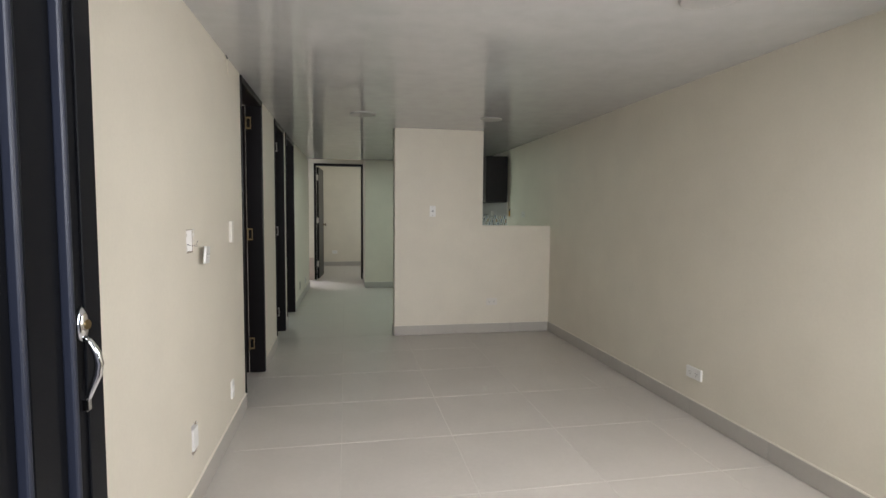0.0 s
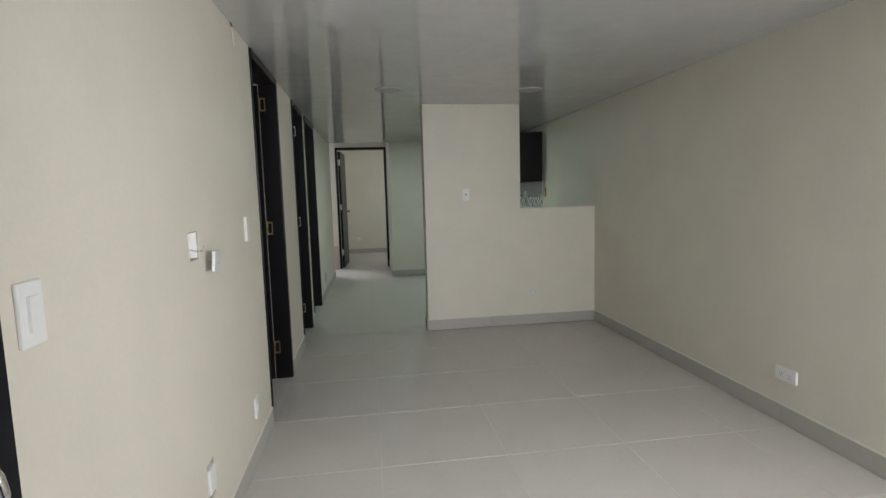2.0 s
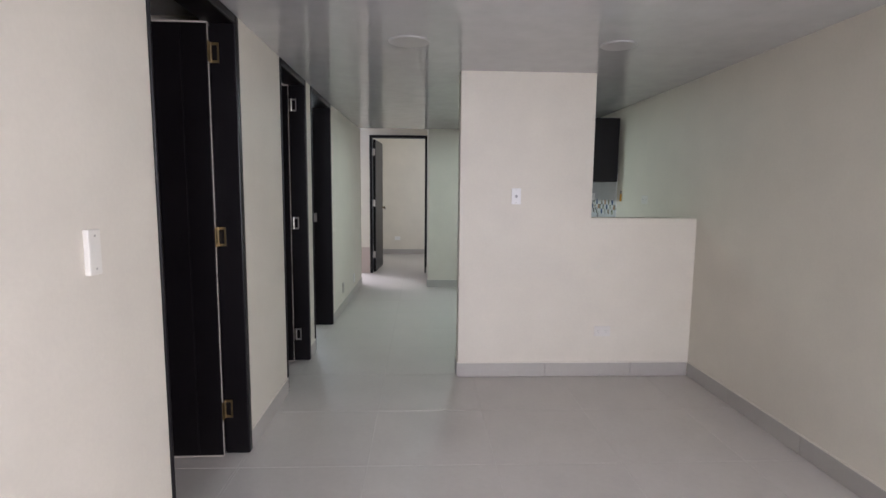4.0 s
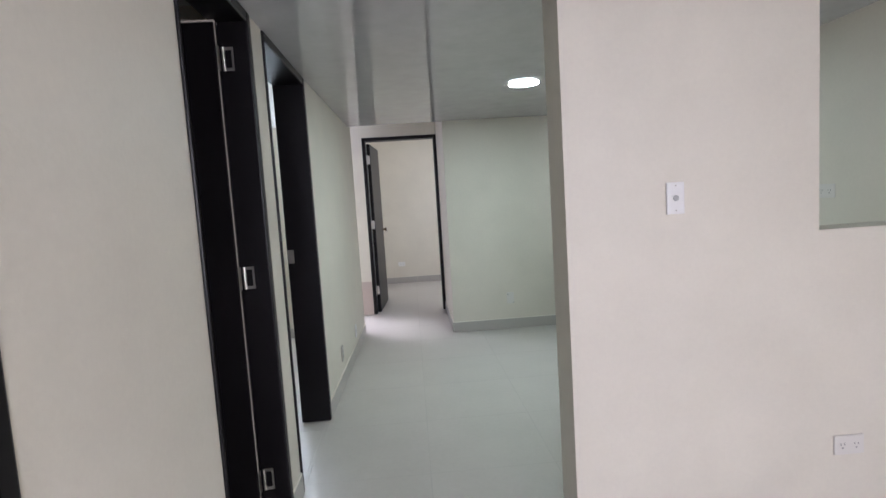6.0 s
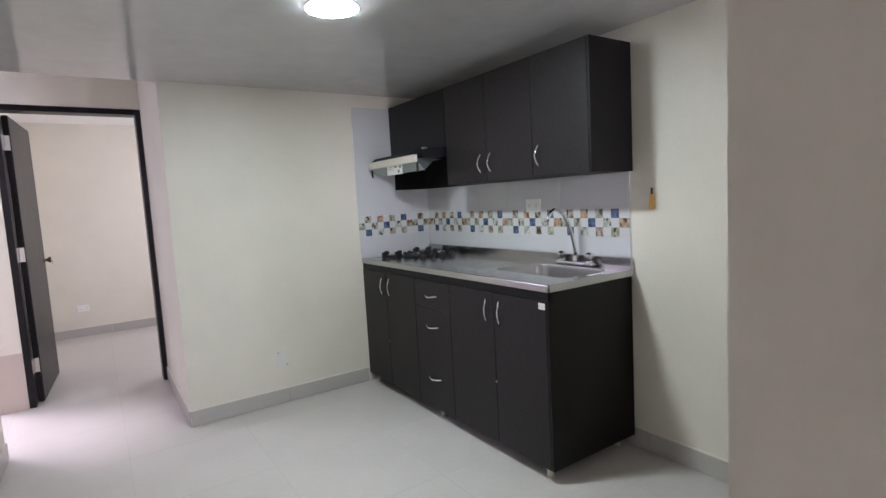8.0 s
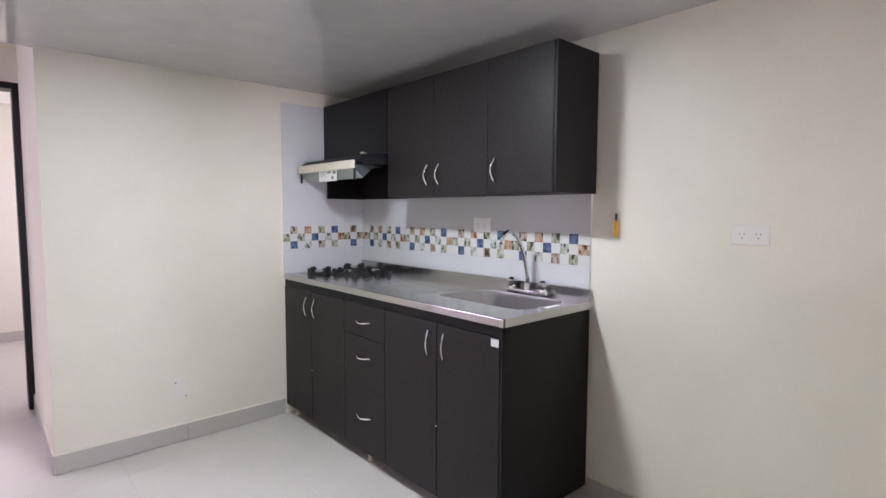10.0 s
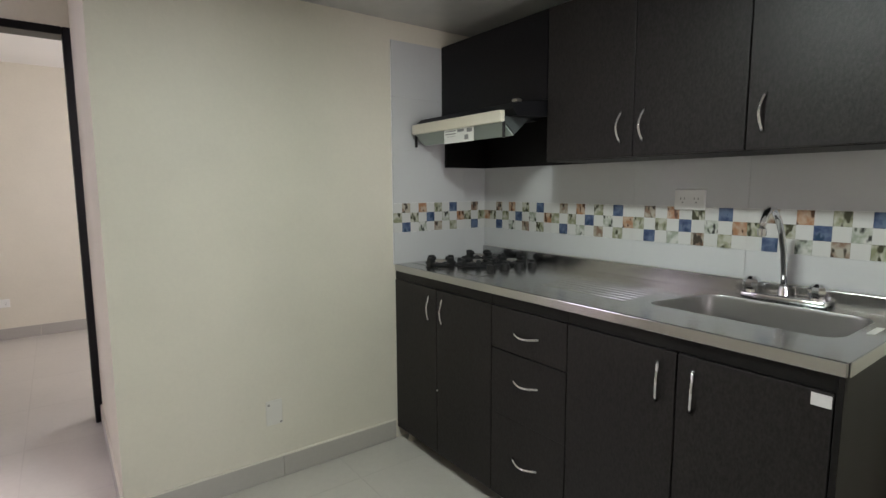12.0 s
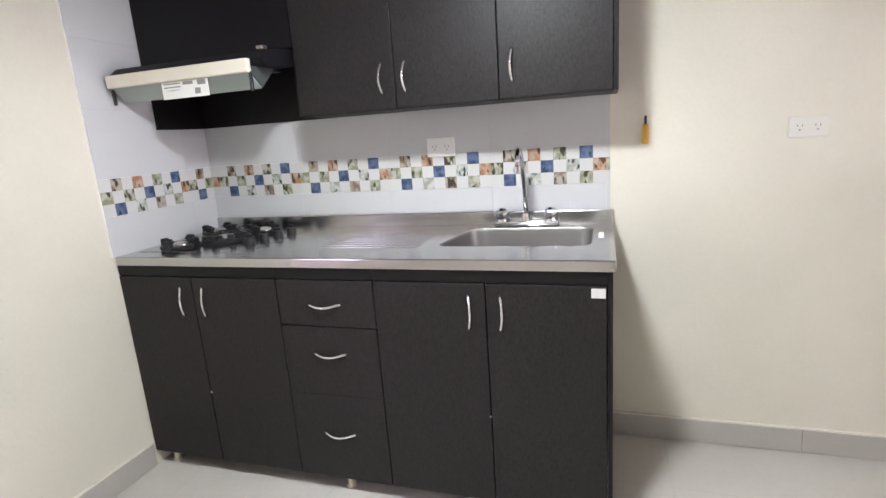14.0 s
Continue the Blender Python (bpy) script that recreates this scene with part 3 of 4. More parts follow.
part("head", box(-0.548, 0.880, 0.30, YD - 0.003, 2.032, 2.05, 0.002), STEEL_DOOR, df)


# ---- windows ----
def window(name, axis, a0, a1, z0, z1, at, depth, label, mull=()):
    """An aluminium window in a wall: frame, mullions and panes. axis: 'x' when the wall runs along x."""
    w = thing(name, ((a0 + a1) / 2, at, z0) if axis == "x" else (at, (a0 + a1) / 2, z0), label, "window", kind="structure")
    f = 0.035

    def piece(nm, a, b, za, zb, d, material):
        bm = box(a, b, at - d / 2, at + d / 2, za, zb, 0.002) if axis == "x" else box(at - d / 2, at + d / 2, a, b, za, zb, 0.002)
        return part(nm, bm, material, w)

    piece("window_frame", a0, a0 + f, z0, z1, depth, WINDOW_METAL)
    piece("window_frame", a1 - f, a1, z0, z1, depth, WINDOW_METAL)
    piece("window_frame", a0 + f, a1 - f, z0, z0 + f, depth, WINDOW_METAL)
    piece("window_frame", a0 + f, a1 - f, z1 - f, z1, depth, WINDOW_METAL)
    edges = [a0 + f, *[m for m in mull], a1 - f]
    for m in mull:
        piece("mullion", m - 0.03, m + 0.03, z0 + f, z1 - f, depth * 0.8, WINDOW_METAL)
    for i, (a, b) in enumerate(zip(edges, edges[1:])):
        p = piece("pane", a + (0.03 if i else 0.0), b - (0.03 if i < len(edges) - 2 else 0.0), z0 + f, z1 - f, 0.006, GLASS)
        p.visible_shadow = False
    return w


window("window_1", "x", BW[0], BW[1], BW[2], BW[3], 8.90, 0.06, "black aluminium bedroom window, bright with daylight", (-1.565,))
latch = part("latch", box(-1.545, -1.525, 8.855, 8.872, 1.58, 1.66, 0.003), DARK_PLASTIC, bpy.data.objects["window_1"])
# Invented window, unseen, that goes with the far room's fill lamp.
window("window_2", "y", 10.40, 11.60, 0.95, 1.95, XR + 0.06, 0.05, "unseen aluminium window added to light the far room")
# Unseen window, added as the living room's light source.
window("window_3", "x", 1.15, 2.05, 0.92, 1.88, 0.39, 0.05, "unseen aluminium front window, placed for the living room's daylight")


# ---- electrical fittings ----
def plate(name, label, category, centre, wide, high, face, holes=(), material=PLASTIC, thick=0.009, group="", tilt=None):
    """A wall plate. face: 'x+', 'x-', 'y-' is the way it looks; holes: (along, up) of dark slots; centre lies on the wall."""
    t = thing(name, centre, label, category, group)
    cx, cy, cz = centre

    def slab(a0, a1, z0, z1, d0, d1, bevel=0.0):
        if face == "y-":
            return box(cx + a0, cx + a1, cy - d1, cy - d0, cz + z0, cz + z1, bevel, 2)
        if face == "x+":
            return box(cx + d0, cx + d1, cy + a0, cy + a1, cz + z0, cz + z1, bevel, 2)
        return box(cx - d1, cx - d0, cy + a0, cy + a1, cz + z0, cz + z1, bevel, 2)

    part("cover", slab(-wide / 2, wide / 2, -high / 2, high / 2, 0.0, thick, 0.003), material, t)
    for a, z, w, h, nm, mt, out in holes:
        part(nm, slab(a - w / 2, a + w / 2, z - h / 2, z + h / 2, thick - 0.001, thick + out), mt, t)
    if tilt:
        t.rotation_euler = [radians(q) for q in tilt]
    return t


def duplex(along):
    """Two sockets side by side: three slots each, and the middle screw."""
    hs = []
    for c in (-along, along):
        hs += [(c - 0.007, 0.004, 0.0025, 0.008, "slot", SLOT, 0.0014), (c + 0.007, 0.004, 0.0025, 0.008, "slot", SLOT, 0.0014), (c, -0.010, 0.005, 0.005, "slot", SLOT, 0.0014)]
    return hs


SW = [(0, 0.042, 0.005, 0.005, "screw", NICKEL, 0.0014), (0, -0.042, 0.005, 0.005, "screw", NICKEL, 0.0014)]
round_switch = plate("light_switch", "white plastic light switch with a small round button", "light switch", (0.898, YP0, 1.248), 0.062, 0.108, "y-", SW, group="light switches")
part("button", cyl((0.898, YP0 - 0.0085, 1.248), 0.0105, 0.0090, -0.005, "y", 20, 0.001), SATIN_GREY, round_switch, "round grey button")
plate("light_switch", "narrow cream plastic blank plate with two screws", "light switch", (XL, 3.140, 1.124), 0.050, 0.116, "x+", SW, PALE_PLASTIC, group="light switches", thick=0.015)
plate("light_switch", "white plastic rocker light switch beside the entrance door", "light switch", (XL, 1.533, 1.084), 0.066, 0.112, "x+", [(0, 0.0, 0.030, 0.062, "rocker", PLASTIC, 0.006)], group="light switches")
plate("wall_outlet", "off-white double socket low on the half wall", "outlet", (1.522, YP0, 0.323), 0.112, 0.072, "y-", duplex(0.026), PLATE, group="wall outlets")
plate("wall_outlet", "white double socket above the baseboard", "outlet", (XR, 2.922, 0.270), 0.135, 0.070, "x-", duplex(0.028), group="wall outlets", thick=0.014)
plate("wall_outlet", "white socket low beside the first door", "outlet", (XL, 3.100, 0.262), 0.055, 0.098, "x+", [(0, 0.0, 0.02, 0.03, "button", PLASTIC, 0.004)], group="wall outlets", thick=0.010)
plate("wall_outlet", "grey socket low on the corridor wall", "outlet", (XL + 0.012, 7.265, 0.240), 0.070, 0.108, "x+", [(0, 0.018, 0.02, 0.02, "slot", SLOT, 0.0014), (0, -0.018, 0.02, 0.02, "slot", SLOT, 0.0014)], NICKEL, group="wall outlets")
plate("wall_outlet", "white socket low on the corridor wall", "outlet", (XL + 0.026, 8.05, 0.212), 0.070, 0.105, "x+", duplex(0.018)[:3], group="wall outlets")
plate("wall_outlet", "cream double socket above the tile border", "outlet", (XR - 0.010, 7.394, 1.226), 0.118, 0.076, "x-", duplex(0.026), PLASTIC, group="wall outlets")
plate("wall_outlet", "cream double socket on the bare kitchen wall", "outlet", (XR, 6.106, 1.219), 0.120, 0.070, "x-", duplex(0.026), PLATE, group="wall outlets", thick=0.005)
plate("cover_plate", "off-white blank cover plate with two dark screws", "cover plate", (0.930, YK, 0.305), 0.070, 0.110, "y-", [(-0.023, 0.036, 0.009, 0.009, "screw", SLOT, 0.0014), (0.028, -0.048, 0.009, 0.008, "screw", SLOT, 0.0014)], PLATE, thick=0.0025)
plate("wall_outlet", "white socket on the far room's back wall", "outlet", (-0.20, YB, 0.315), 0.11, 0.070, "y-", duplex(0.026), group="wall outlets")


def loose_outlet():
    t = plate("loose_outlet", "white double socket hanging loose from its wall box", "outlet", (XL + 0.020, 2.548, 1.047), 0.132, 0.074, "x+", duplex(0.024), thick=0.011, tilt=(-4, 3, 7))
    part("wire", tube([(XL + 0.004, 2.500, 1.052), (XL + 0.010, 2.520, 1.050), (XL + 0.016, 2.540, 1.050)], 0.0016, 6), PALE_PLASTIC, t)


loose_outlet()


def open_box(y0, y1, z0, z1, label, torn):
    """The plastered inside of a wall recess, with ragged edges."""
    t = thing("open_wall_box", (XL, (y0 + y1) / 2, z0), label, "wall box")
    bx = boxes((XL - 0.070, XL - 0.062, y0, y1, z0, z1), (XL - 0.062, XL - 0.004, y0, y0 + 0.004, z0, z1), (XL - 0.062, XL - 0.004, y1 - 0.004, y1, z0, z1),
               (XL - 0.062, XL - 0.004, y0 + 0.004, y1 - 0.004, z0, z0 + 0.004), (XL - 0.062, XL - 0.004, y0 + 0.004, y1 - 0.004, z1 - 0.004, z1))
    # The lining's brown tone carries the shade inside the recess.
    part("lining", bx, SHADED_PLASTER, t)
    rng = random.Random(int(y0 * 1000))
    bm = bmesh.new()
    for i in range(torn):
        a = rng.random()
        e = rng.choice("lrtb")
        yy = {"l": y0 - 0.004, "r": y1 - 0.004}.get(e, y0 + a * (y1 - y0) - 0.006)
        zz = {"b": z0 - 0.004, "t": z1 - 0.004}.get(e, z0 + a * (z1 - z0) - 0.006)
        s = 0.006 + 0.008 * rng.random()
        add_box(bm, XL - 0.006, XL + 0.0015 + 0.001 * rng.random(), yy, yy + s, zz, zz + s * (0.7 + rng.random()), 0.002)
    tagged(part("torn_plaster", bm, PLASTER, t, "crumbled white plaster edge"), kind="stuff")
    return t


b1 = open_box(2.348, 2.452, 1.066, 1.163, "open wall box with torn plaster and loose wires", 9)
bm = bmesh.new()
fill = [(XL - 0.0615, 2.384), (XL - 0.060, 2.386), (XL - 0.022, 2.430), (XL - 0.006, 2.4475), (XL - 0.061, 2.4475)]
rows = [[bm.verts.new((px, py, pz)) for px, py in fill] for pz in (1.0705, 1.1585)]
for i in range(5):
    bm.faces.new((rows[0][i], rows[0][(i + 1) % 5], rows[1][(i + 1) % 5], rows[1][i]))
bm.faces.new(rows[0][::-1])
bm.faces.new(rows[1])
bmesh.ops.recalc_face_normals(bm, faces=bm.faces)
# The filling is whiter to paint in the light from the front window.
part("plaster_fill", bm, LIT_PLASTER, b1, "smooth white plaster filling, window light put into its colour")
# Made-up dark cylinder for a dark spot at the box's lower left.
part("dark_stub", cyl((XL - 0.050, 2.366, 1.0705), 0.009, 0.009, 0.014, n=14), WIRE, b1, "short dark cylinder low in the box")
for k in range(2):
    part("wire", tube([(XL - 0.040, 2.404 + 0.008 * k, 1.101 - 0.004 * k), (XL - 0.02, 2.415 + 0.008 * k, 1.101), (XL - 0.002, 2.436, 1.092 + 0.003 * k), (XL + 0.010, 2.452 + 0.004 * k, 1.096 - 0.006 * k), (XL + 0.013, 2.458 + 0.004 * k, 1.112 - 0.02 * k)], 0.0007, 6), WIRE, b1)
b2 = open_box(2.350, 2.436, 0.228, 0.362, "open low wall box with white plastic insert", 10)
part("insert", box(XL - 0.03, XL + 0.006, 2.360, 2.428, 0.250, 0.342, 0.003), PLASTIC, b2)
cw = thing("cable_stub", (XL, 3.10, 2.0), "short cable stub under the ceiling edge", "cable")
part("cable", tube([(XL + 0.002, 3.085, 2.050), (XL + 0.010, 3.105, 2.020), (XL + 0.008, 3.135, 1.985), (XL + 0.006, 3.140, 1.962)], 0.0035, 8), CREAM_PLASTIC, cw)
part("tip", tube([(XL + 0.012, 3.075, 2.046), (XL + 0.016, 3.085, 2.030)], 0.004, 8), WIRE, cw)


# ---- lamps ----
def ceiling_light(x, y, r, lit, label):
    t = thing("ceiling_light", (x, y, CEIL), label, "ceiling light", "round ceiling lights")
    bm = bmesh.new()
    add_cyl(bm, (x, y, CEIL), r, r * 0.985, -0.005, "z", 40, 0.0015)
    part("rim", bm, PLASTIC if lit else LAMP_OFF, t)
    bm = bmesh.new()
    add_cyl(bm, (x, y, CEIL - 0.0045), r * 0.965, r * 0.93, -0.003, "z", 40)
    part("diffuser", bm, LAMP_ON if lit else LAMP_OFF, t)


ceiling_light(0.827, 7.105, 0.105, True, "lit round white led ceiling panel")
ceiling_light(0.197, 4.615, 0.110, False, "unlit round white led ceiling panel")
ceiling_light(1.302, 4.605, 0.095, False, "unlit round white led ceiling panel")
ceiling_light(1.400, 1.945, 0.112, False, "unlit round white led ceiling panel")


# ---- kitchen cabinets ----
XF, XU = 1.556, 1.841          # front faces of the lower and the wall cabinets
ZW = 0.903                     # top of the worktop
CY = (8.566, 7.852, 7.480, 6.730)
YT = YK - 0.010                # face of the end wall's tiles
XT = XR - 0.010                # face of the side wall's tiles


def bow_handle(parent, p, q, out=(-0.026, 0, 0)):
    """A slim bowed bar handle between its two feet."""
    h = part("handle", tube(bend(p, q, out, 11), 0.0052, 8, [1.25, 1.0, 0.95, 0.9, 0.9, 0.9, 0.9, 0.9, 0.95, 1.0, 1.25]), CHROME, parent, "chrome bow handle", True)
    return h


def foot(parent, x, y):
    bm = bmesh.new()
    add_cyl(bm, (x, y, 0.001), 0.021, 0.018, 0.010, n=16, bevel=0.002)
    add_cyl(bm, (x, y, 0.011), 0.014, 0.016, 0.051, n=14)
    part("foot", bm, CREAM_PLASTIC, parent, "pale plastic cabinet foot")


def carcass(parent, y0, y1, ends=()):
    """Side panels, floor, back and the recessed rail above the fronts."""
    z0, z1 = 0.062, 0.868
    part("bottom_panel", box(XF + 0.020, XT - 0.004, y0 + 0.016, y1 - 0.016, z0, z0 + 0.016), CABINET_IN, parent)
    part("back_panel", box(XT - 0.020, XT - 0.004, y0 + 0.016, y1 - 0.016, z0 + 0.016, z1), CABINET_IN, parent)
    for y, tag in ((y0, "near"), (y1, "far")):
        a, b = (y, y + 0.015) if tag == "near" else (y - 0.015, y)
        xa = XF if tag in ends else XF + 0.019
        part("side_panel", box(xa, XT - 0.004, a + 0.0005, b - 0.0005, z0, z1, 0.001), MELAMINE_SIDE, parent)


def front(parent, name, y0, y1, z0, z1):
    return part(name, box(XF, XF + 0.018, y0 + 0.0021, y1 - 0.0021, z0, z1, 0.0018, 2), MELAMINE, parent)


def base_unit(y1, y0, split, label, ends):
    u = thing("base_cabinet", ((XF + XT) / 2, (y0 + y1) / 2, 0), label, "cabinet", "kitchen base cabinets")
    carcass(u, y0, y1, ends)
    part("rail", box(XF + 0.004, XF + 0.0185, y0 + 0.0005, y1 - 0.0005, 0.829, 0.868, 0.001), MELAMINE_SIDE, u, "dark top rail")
    a, b = y0 + (0.015 if "near" in ends else 0.0), y1
    for p, q, hy in ((a, split, split - 0.045), (split, b, split + 0.055)):
        dr = front(u, "door", p, q, 0.062, 0.826)
        bow_handle(dr, (XF, hy, 0.790), (XF, hy + 0.003, 0.675), (-0.022, -0.010, 0))
    return u


left_unit = base_unit(CY[0], CY[1], 8.218, "dark espresso two-door base cabinet under the hob", ())
foot(left_unit, XF + 0.045, 8.500)
drawers = thing("base_cabinet", ((XF + XT) / 2, (CY[1] + CY[2]) / 2, 0), "dark espresso base cabinet with three drawers", "cabinet", "kitchen base cabinets")
carcass(drawers, CY[2], CY[1])
part("rail", box(XF + 0.004, XF + 0.0185, CY[2] + 0.0005, CY[1] - 0.0005, 0.829, 0.868, 0.001), MELAMINE_SIDE, drawers, "dark top rail")
for z0, z1, hz in ((0.662, 0.826, 0.737), (0.4015, 0.658, 0.556), (0.062, 0.4010, 0.246)):
    dr = front(drawers, "drawer", CY[2], CY[1], z0, z1)
    bow_handle(dr, (XF, 7.730, hz + 0.003), (XF, 7.605, hz + 0.006), (-0.022, 0, -0.007))
foot(drawers, XF + 0.045, 7.670)
right_unit = base_unit(CY[2], CY[3], 7.103, "dark espresso two-door base cabinet under the sink", ("near",))
foot(right_unit, XF + 0.045, 6.800)
foot(right_unit, XT - 0.06, 6.800)
part("sticker", box(XF - 0.0012, XF, 6.750, 6.790, 0.791, 0.820, 0.0004), STICKER, right_unit, "small white paper sticker")
for y, z in ((8.216, 0.36), (7.106, 0.375)):
    part("bumper", box(XF - 0.001, XF + 0.002, y - 0.003, y + 0.003, z, z + 0.006), PLASTIC, right_unit if y < 8 else left_unit)


def worktop():
    """Pressed steel worktop: flat sheet with a sink bowl, drainer ribs, folded front edge and upstand."""
    t = thing("worktop", (1.85, 7.65, 0.856), "brushed stainless steel worktop with upstand and drainer", "worktop")
    x0, x1, y0, y1, z = 1.549, XT - 0.001, 6.722, YT - 0.001, ZW
    hole = [(1.733, 7.320), (1.733, 6.795), (2.052, 6.795), (2.052, 7.255)]

    def rounded(poly, r, n=5):
        out = []
        for i, p in enumerate(poly):
            p, a, b = Vector(p), Vector(poly[i - 1]), Vector(poly[(i + 1) % len(poly)])
            u, v = (a - p), (b - p)
            k = min(r, u.length * 0.45, v.length * 0.45)
            u, v = p + u.normalized() * k, p + v.normalized() * k
            for j in range(n):
                s = j / (n - 1)
                out.append((1 - s) ** 2 * u + 2 * s * (1 - s) * p + s * s * v)
        return out

    loop = rounded(hole, 0.060, 7)
    c = sum(loop, Vector((0, 0))) / len(loop)
    bm = bmesh.new()
    outer = [bm.verts.new((px, py, z)) for px, py in ((x0 + 0.004, y0 + 0.004), (x1, y0 + 0.004), (x1, y1), (x0 + 0.004, y1))]
    inner = [bm.verts.new((p.x, p.y, z)) for p in loop]
    es = [bm.edges.new((vs[i], vs[(i + 1) % len(vs)])) for vs in (outer, inner) for i in range(len(vs))]
    bmesh.ops.triangle_fill(bm, edges=es, use_beauty=True)
    bm.faces.ensure_lookup_table()
    bad = [f for f in bm.faces if all(v in set(inner) for v in f.verts)]
    if bad:
        bmesh.ops.delete(bm, geom=bad, context="FACES_ONLY")
    for f in bm.faces:
        if f.normal.z < 0:
            f.normal_flip()
    part("top", bm, STEEL, t)
    bm = bmesh.new()
    rings = []
    for k, dz in ((1.0, 0.0), (0.992, -0.003), (0.985, -0.010), (0.965, -0.125), (0.94, -0.140), (0.86, -0.147)):
        rings.append([bm.verts.new((c.x + (p.x - c.x) * k, c.y + (p.y - c.y) * k, z + dz)) for p in loop])
    n = len(loop)
    for r0, r1 in zip(rings, rings[1:]):
        for i in range(n):
            bm.faces.new((r0[i], r0[(i + 1) % n], r1[(i + 1) % n], r1[i]))
    bm.faces.new(rings[-1])
    bmesh.ops.recalc_face_normals(bm, faces=bm.faces)
    bmesh.ops.reverse_faces(bm, faces=bm.faces)
    bowl = part("sink_bowl", bm, BOWL_STEEL, t, "deep stainless steel sink bowl", True)
    part("drain", cyl((c.x, c.y - 0.05, z - 0.1455), 0.045, 0.040, 0.003, n=24), CHROME, bowl)
    part("front_edge", box(x0, x0 + 0.010, y0 + 0.004, y1, 0.870, z, 0.003, 2), STEEL, t)
    part("side_edge", box(x0 + 0.010, x1, y0, y0 + 0.004, 0.870, z, 0.001), STEEL, t)
    part("underside", box(x0 + 0.012, 1.76, y0 + 0.006, y1, 0.8685, 0.884), CABINET_IN, t)
    part("upstand", box(x1 - 0.012, x1, y0 + 0.004, y1, z - 0.002, 0.956, 0.003, 2), STEEL, t)
    for i in range(8):
        x = 1.720 + 0.036 * i
        a, b = 7.375 - 0.010 * (i > 5), 7.740 + 0.008 * i
        part("drainer_rib", box(x - 0.007, x + 0.007, a, b, z - 0.003, z + 0.0016, 0.0015, 2), STEEL, t)
    part("overflow_mark", box(1.86, 1.95, 6.758, 6.776, z - 0.001, z + 0.0012, 0.001), PLASTIC, t)


worktop()


def hob():
    """Gas burners sunk in the worktop, with blocky cast grates and a row of knobs."""
    z = ZW
    h = thing("gas_hob", (1.85, 8.28, z), "black cast-iron gas hob set into the steel worktop", "hob")
    part("tray", box(1.640, 2.085, 8.020, 8.530, z + 0.0003, z + 0.0014), STEEL, h, "shallow steel hob tray")
    for x, y, r, big in ((1.705, 8.385, 0.036, 0), (1.845, 8.275, 0.046, 1), (1.995, 8.195, 0.036, 0), (1.985, 8.430, 0.036, 0)):
        b = part("burner", cyl((x, y, z + 0.0014), r * (2.5 if big else 1.9), r * (2.35 if big else 1.75), 0.006, n=32, bevel=0.002), CAST_IRON, h, "black enamel drip bowl")
        part("burner_ring", cyl((x, y, z + 0.007), r, r * 0.95, 0.014, n=24, bevel=0.002), SATIN, b, "bright metal burner ring")
        part("burner_cap", cyl((x, y, z + 0.021), r * 0.80, r * 0.7, 0.005, n=24, bevel=0.002), NICKEL, b)
        arm = 0.074 if not big else 0.094
        count = 4 if not big else 8
        ring = [(x + (arm - 0.008) * math.cos(2 * math.pi * k / 28), y + (arm - 0.008) * math.sin(2 * math.pi * k / 28), z + 0.012) for k in range(29)]
        g = part("grate", tube(ring, 0.0110 if big else 0.0090, 8), CAST_IRON, h, "matt black cast-iron pan support")
        for k in range(count):
            a = 0.12 + k * 2 * math.pi / count
            d = Vector((math.cos(a), math.sin(a), 0))
            sd = Vector((-d.y, d.x, 0)) * 0.006
            p, q = Vector((x, y, 0)) + d * 0.034, Vector((x, y, 0)) + d * arm
            top = z + (0.043 if not big else 0.036)
            bm = bmesh.new()
            for (u, v, z0, z1, wd) in ((p, q - d * 0.016, top - 0.014, top - 0.004, 1.0), (q - d * 0.017, q + d * 0.004, z + 0.0014, top, 2.5 if not big else 1.9)):
                vs = [bm.verts.new((w.x + e * sd.x * wd, w.y + e * sd.y * wd, zz)) for zz in (z0, z1) for w, e in ((u, -1), (v, -1), (v, 1), (u, 1))]
                fs = [bm.faces.new([vs[i] for i in f]) for f in ((3, 2, 1, 0), (4, 5, 6, 7), (0, 1, 5, 4), (1, 2, 6, 5), (2, 3, 7, 6), (3, 0, 4, 7))]
                bmesh.ops.bevel(bm, geom=list({e for f in fs for e in f.edges}), offset=0.003, segments=2, affect="EDGES")
            part("grate_arm", bm, CAST_IRON, g)
    for i in range(4):
        x, ky = 1.800 + 0.066 * i, 8.128 - 0.022 * i
        bm = bmesh.new()
        add_cyl(bm, (x, ky, z + 0.0014), 0.023, 0.020, 0.024, n=20, bevel=0.003)
        add_box(bm, x - 0.005, x + 0.005, ky - 0.017, ky + 0.017, z + 0.024, z + 0.037, 0.002)
        part("knob", bm, DARK_PLASTIC, h, "black hob knob")


hob()


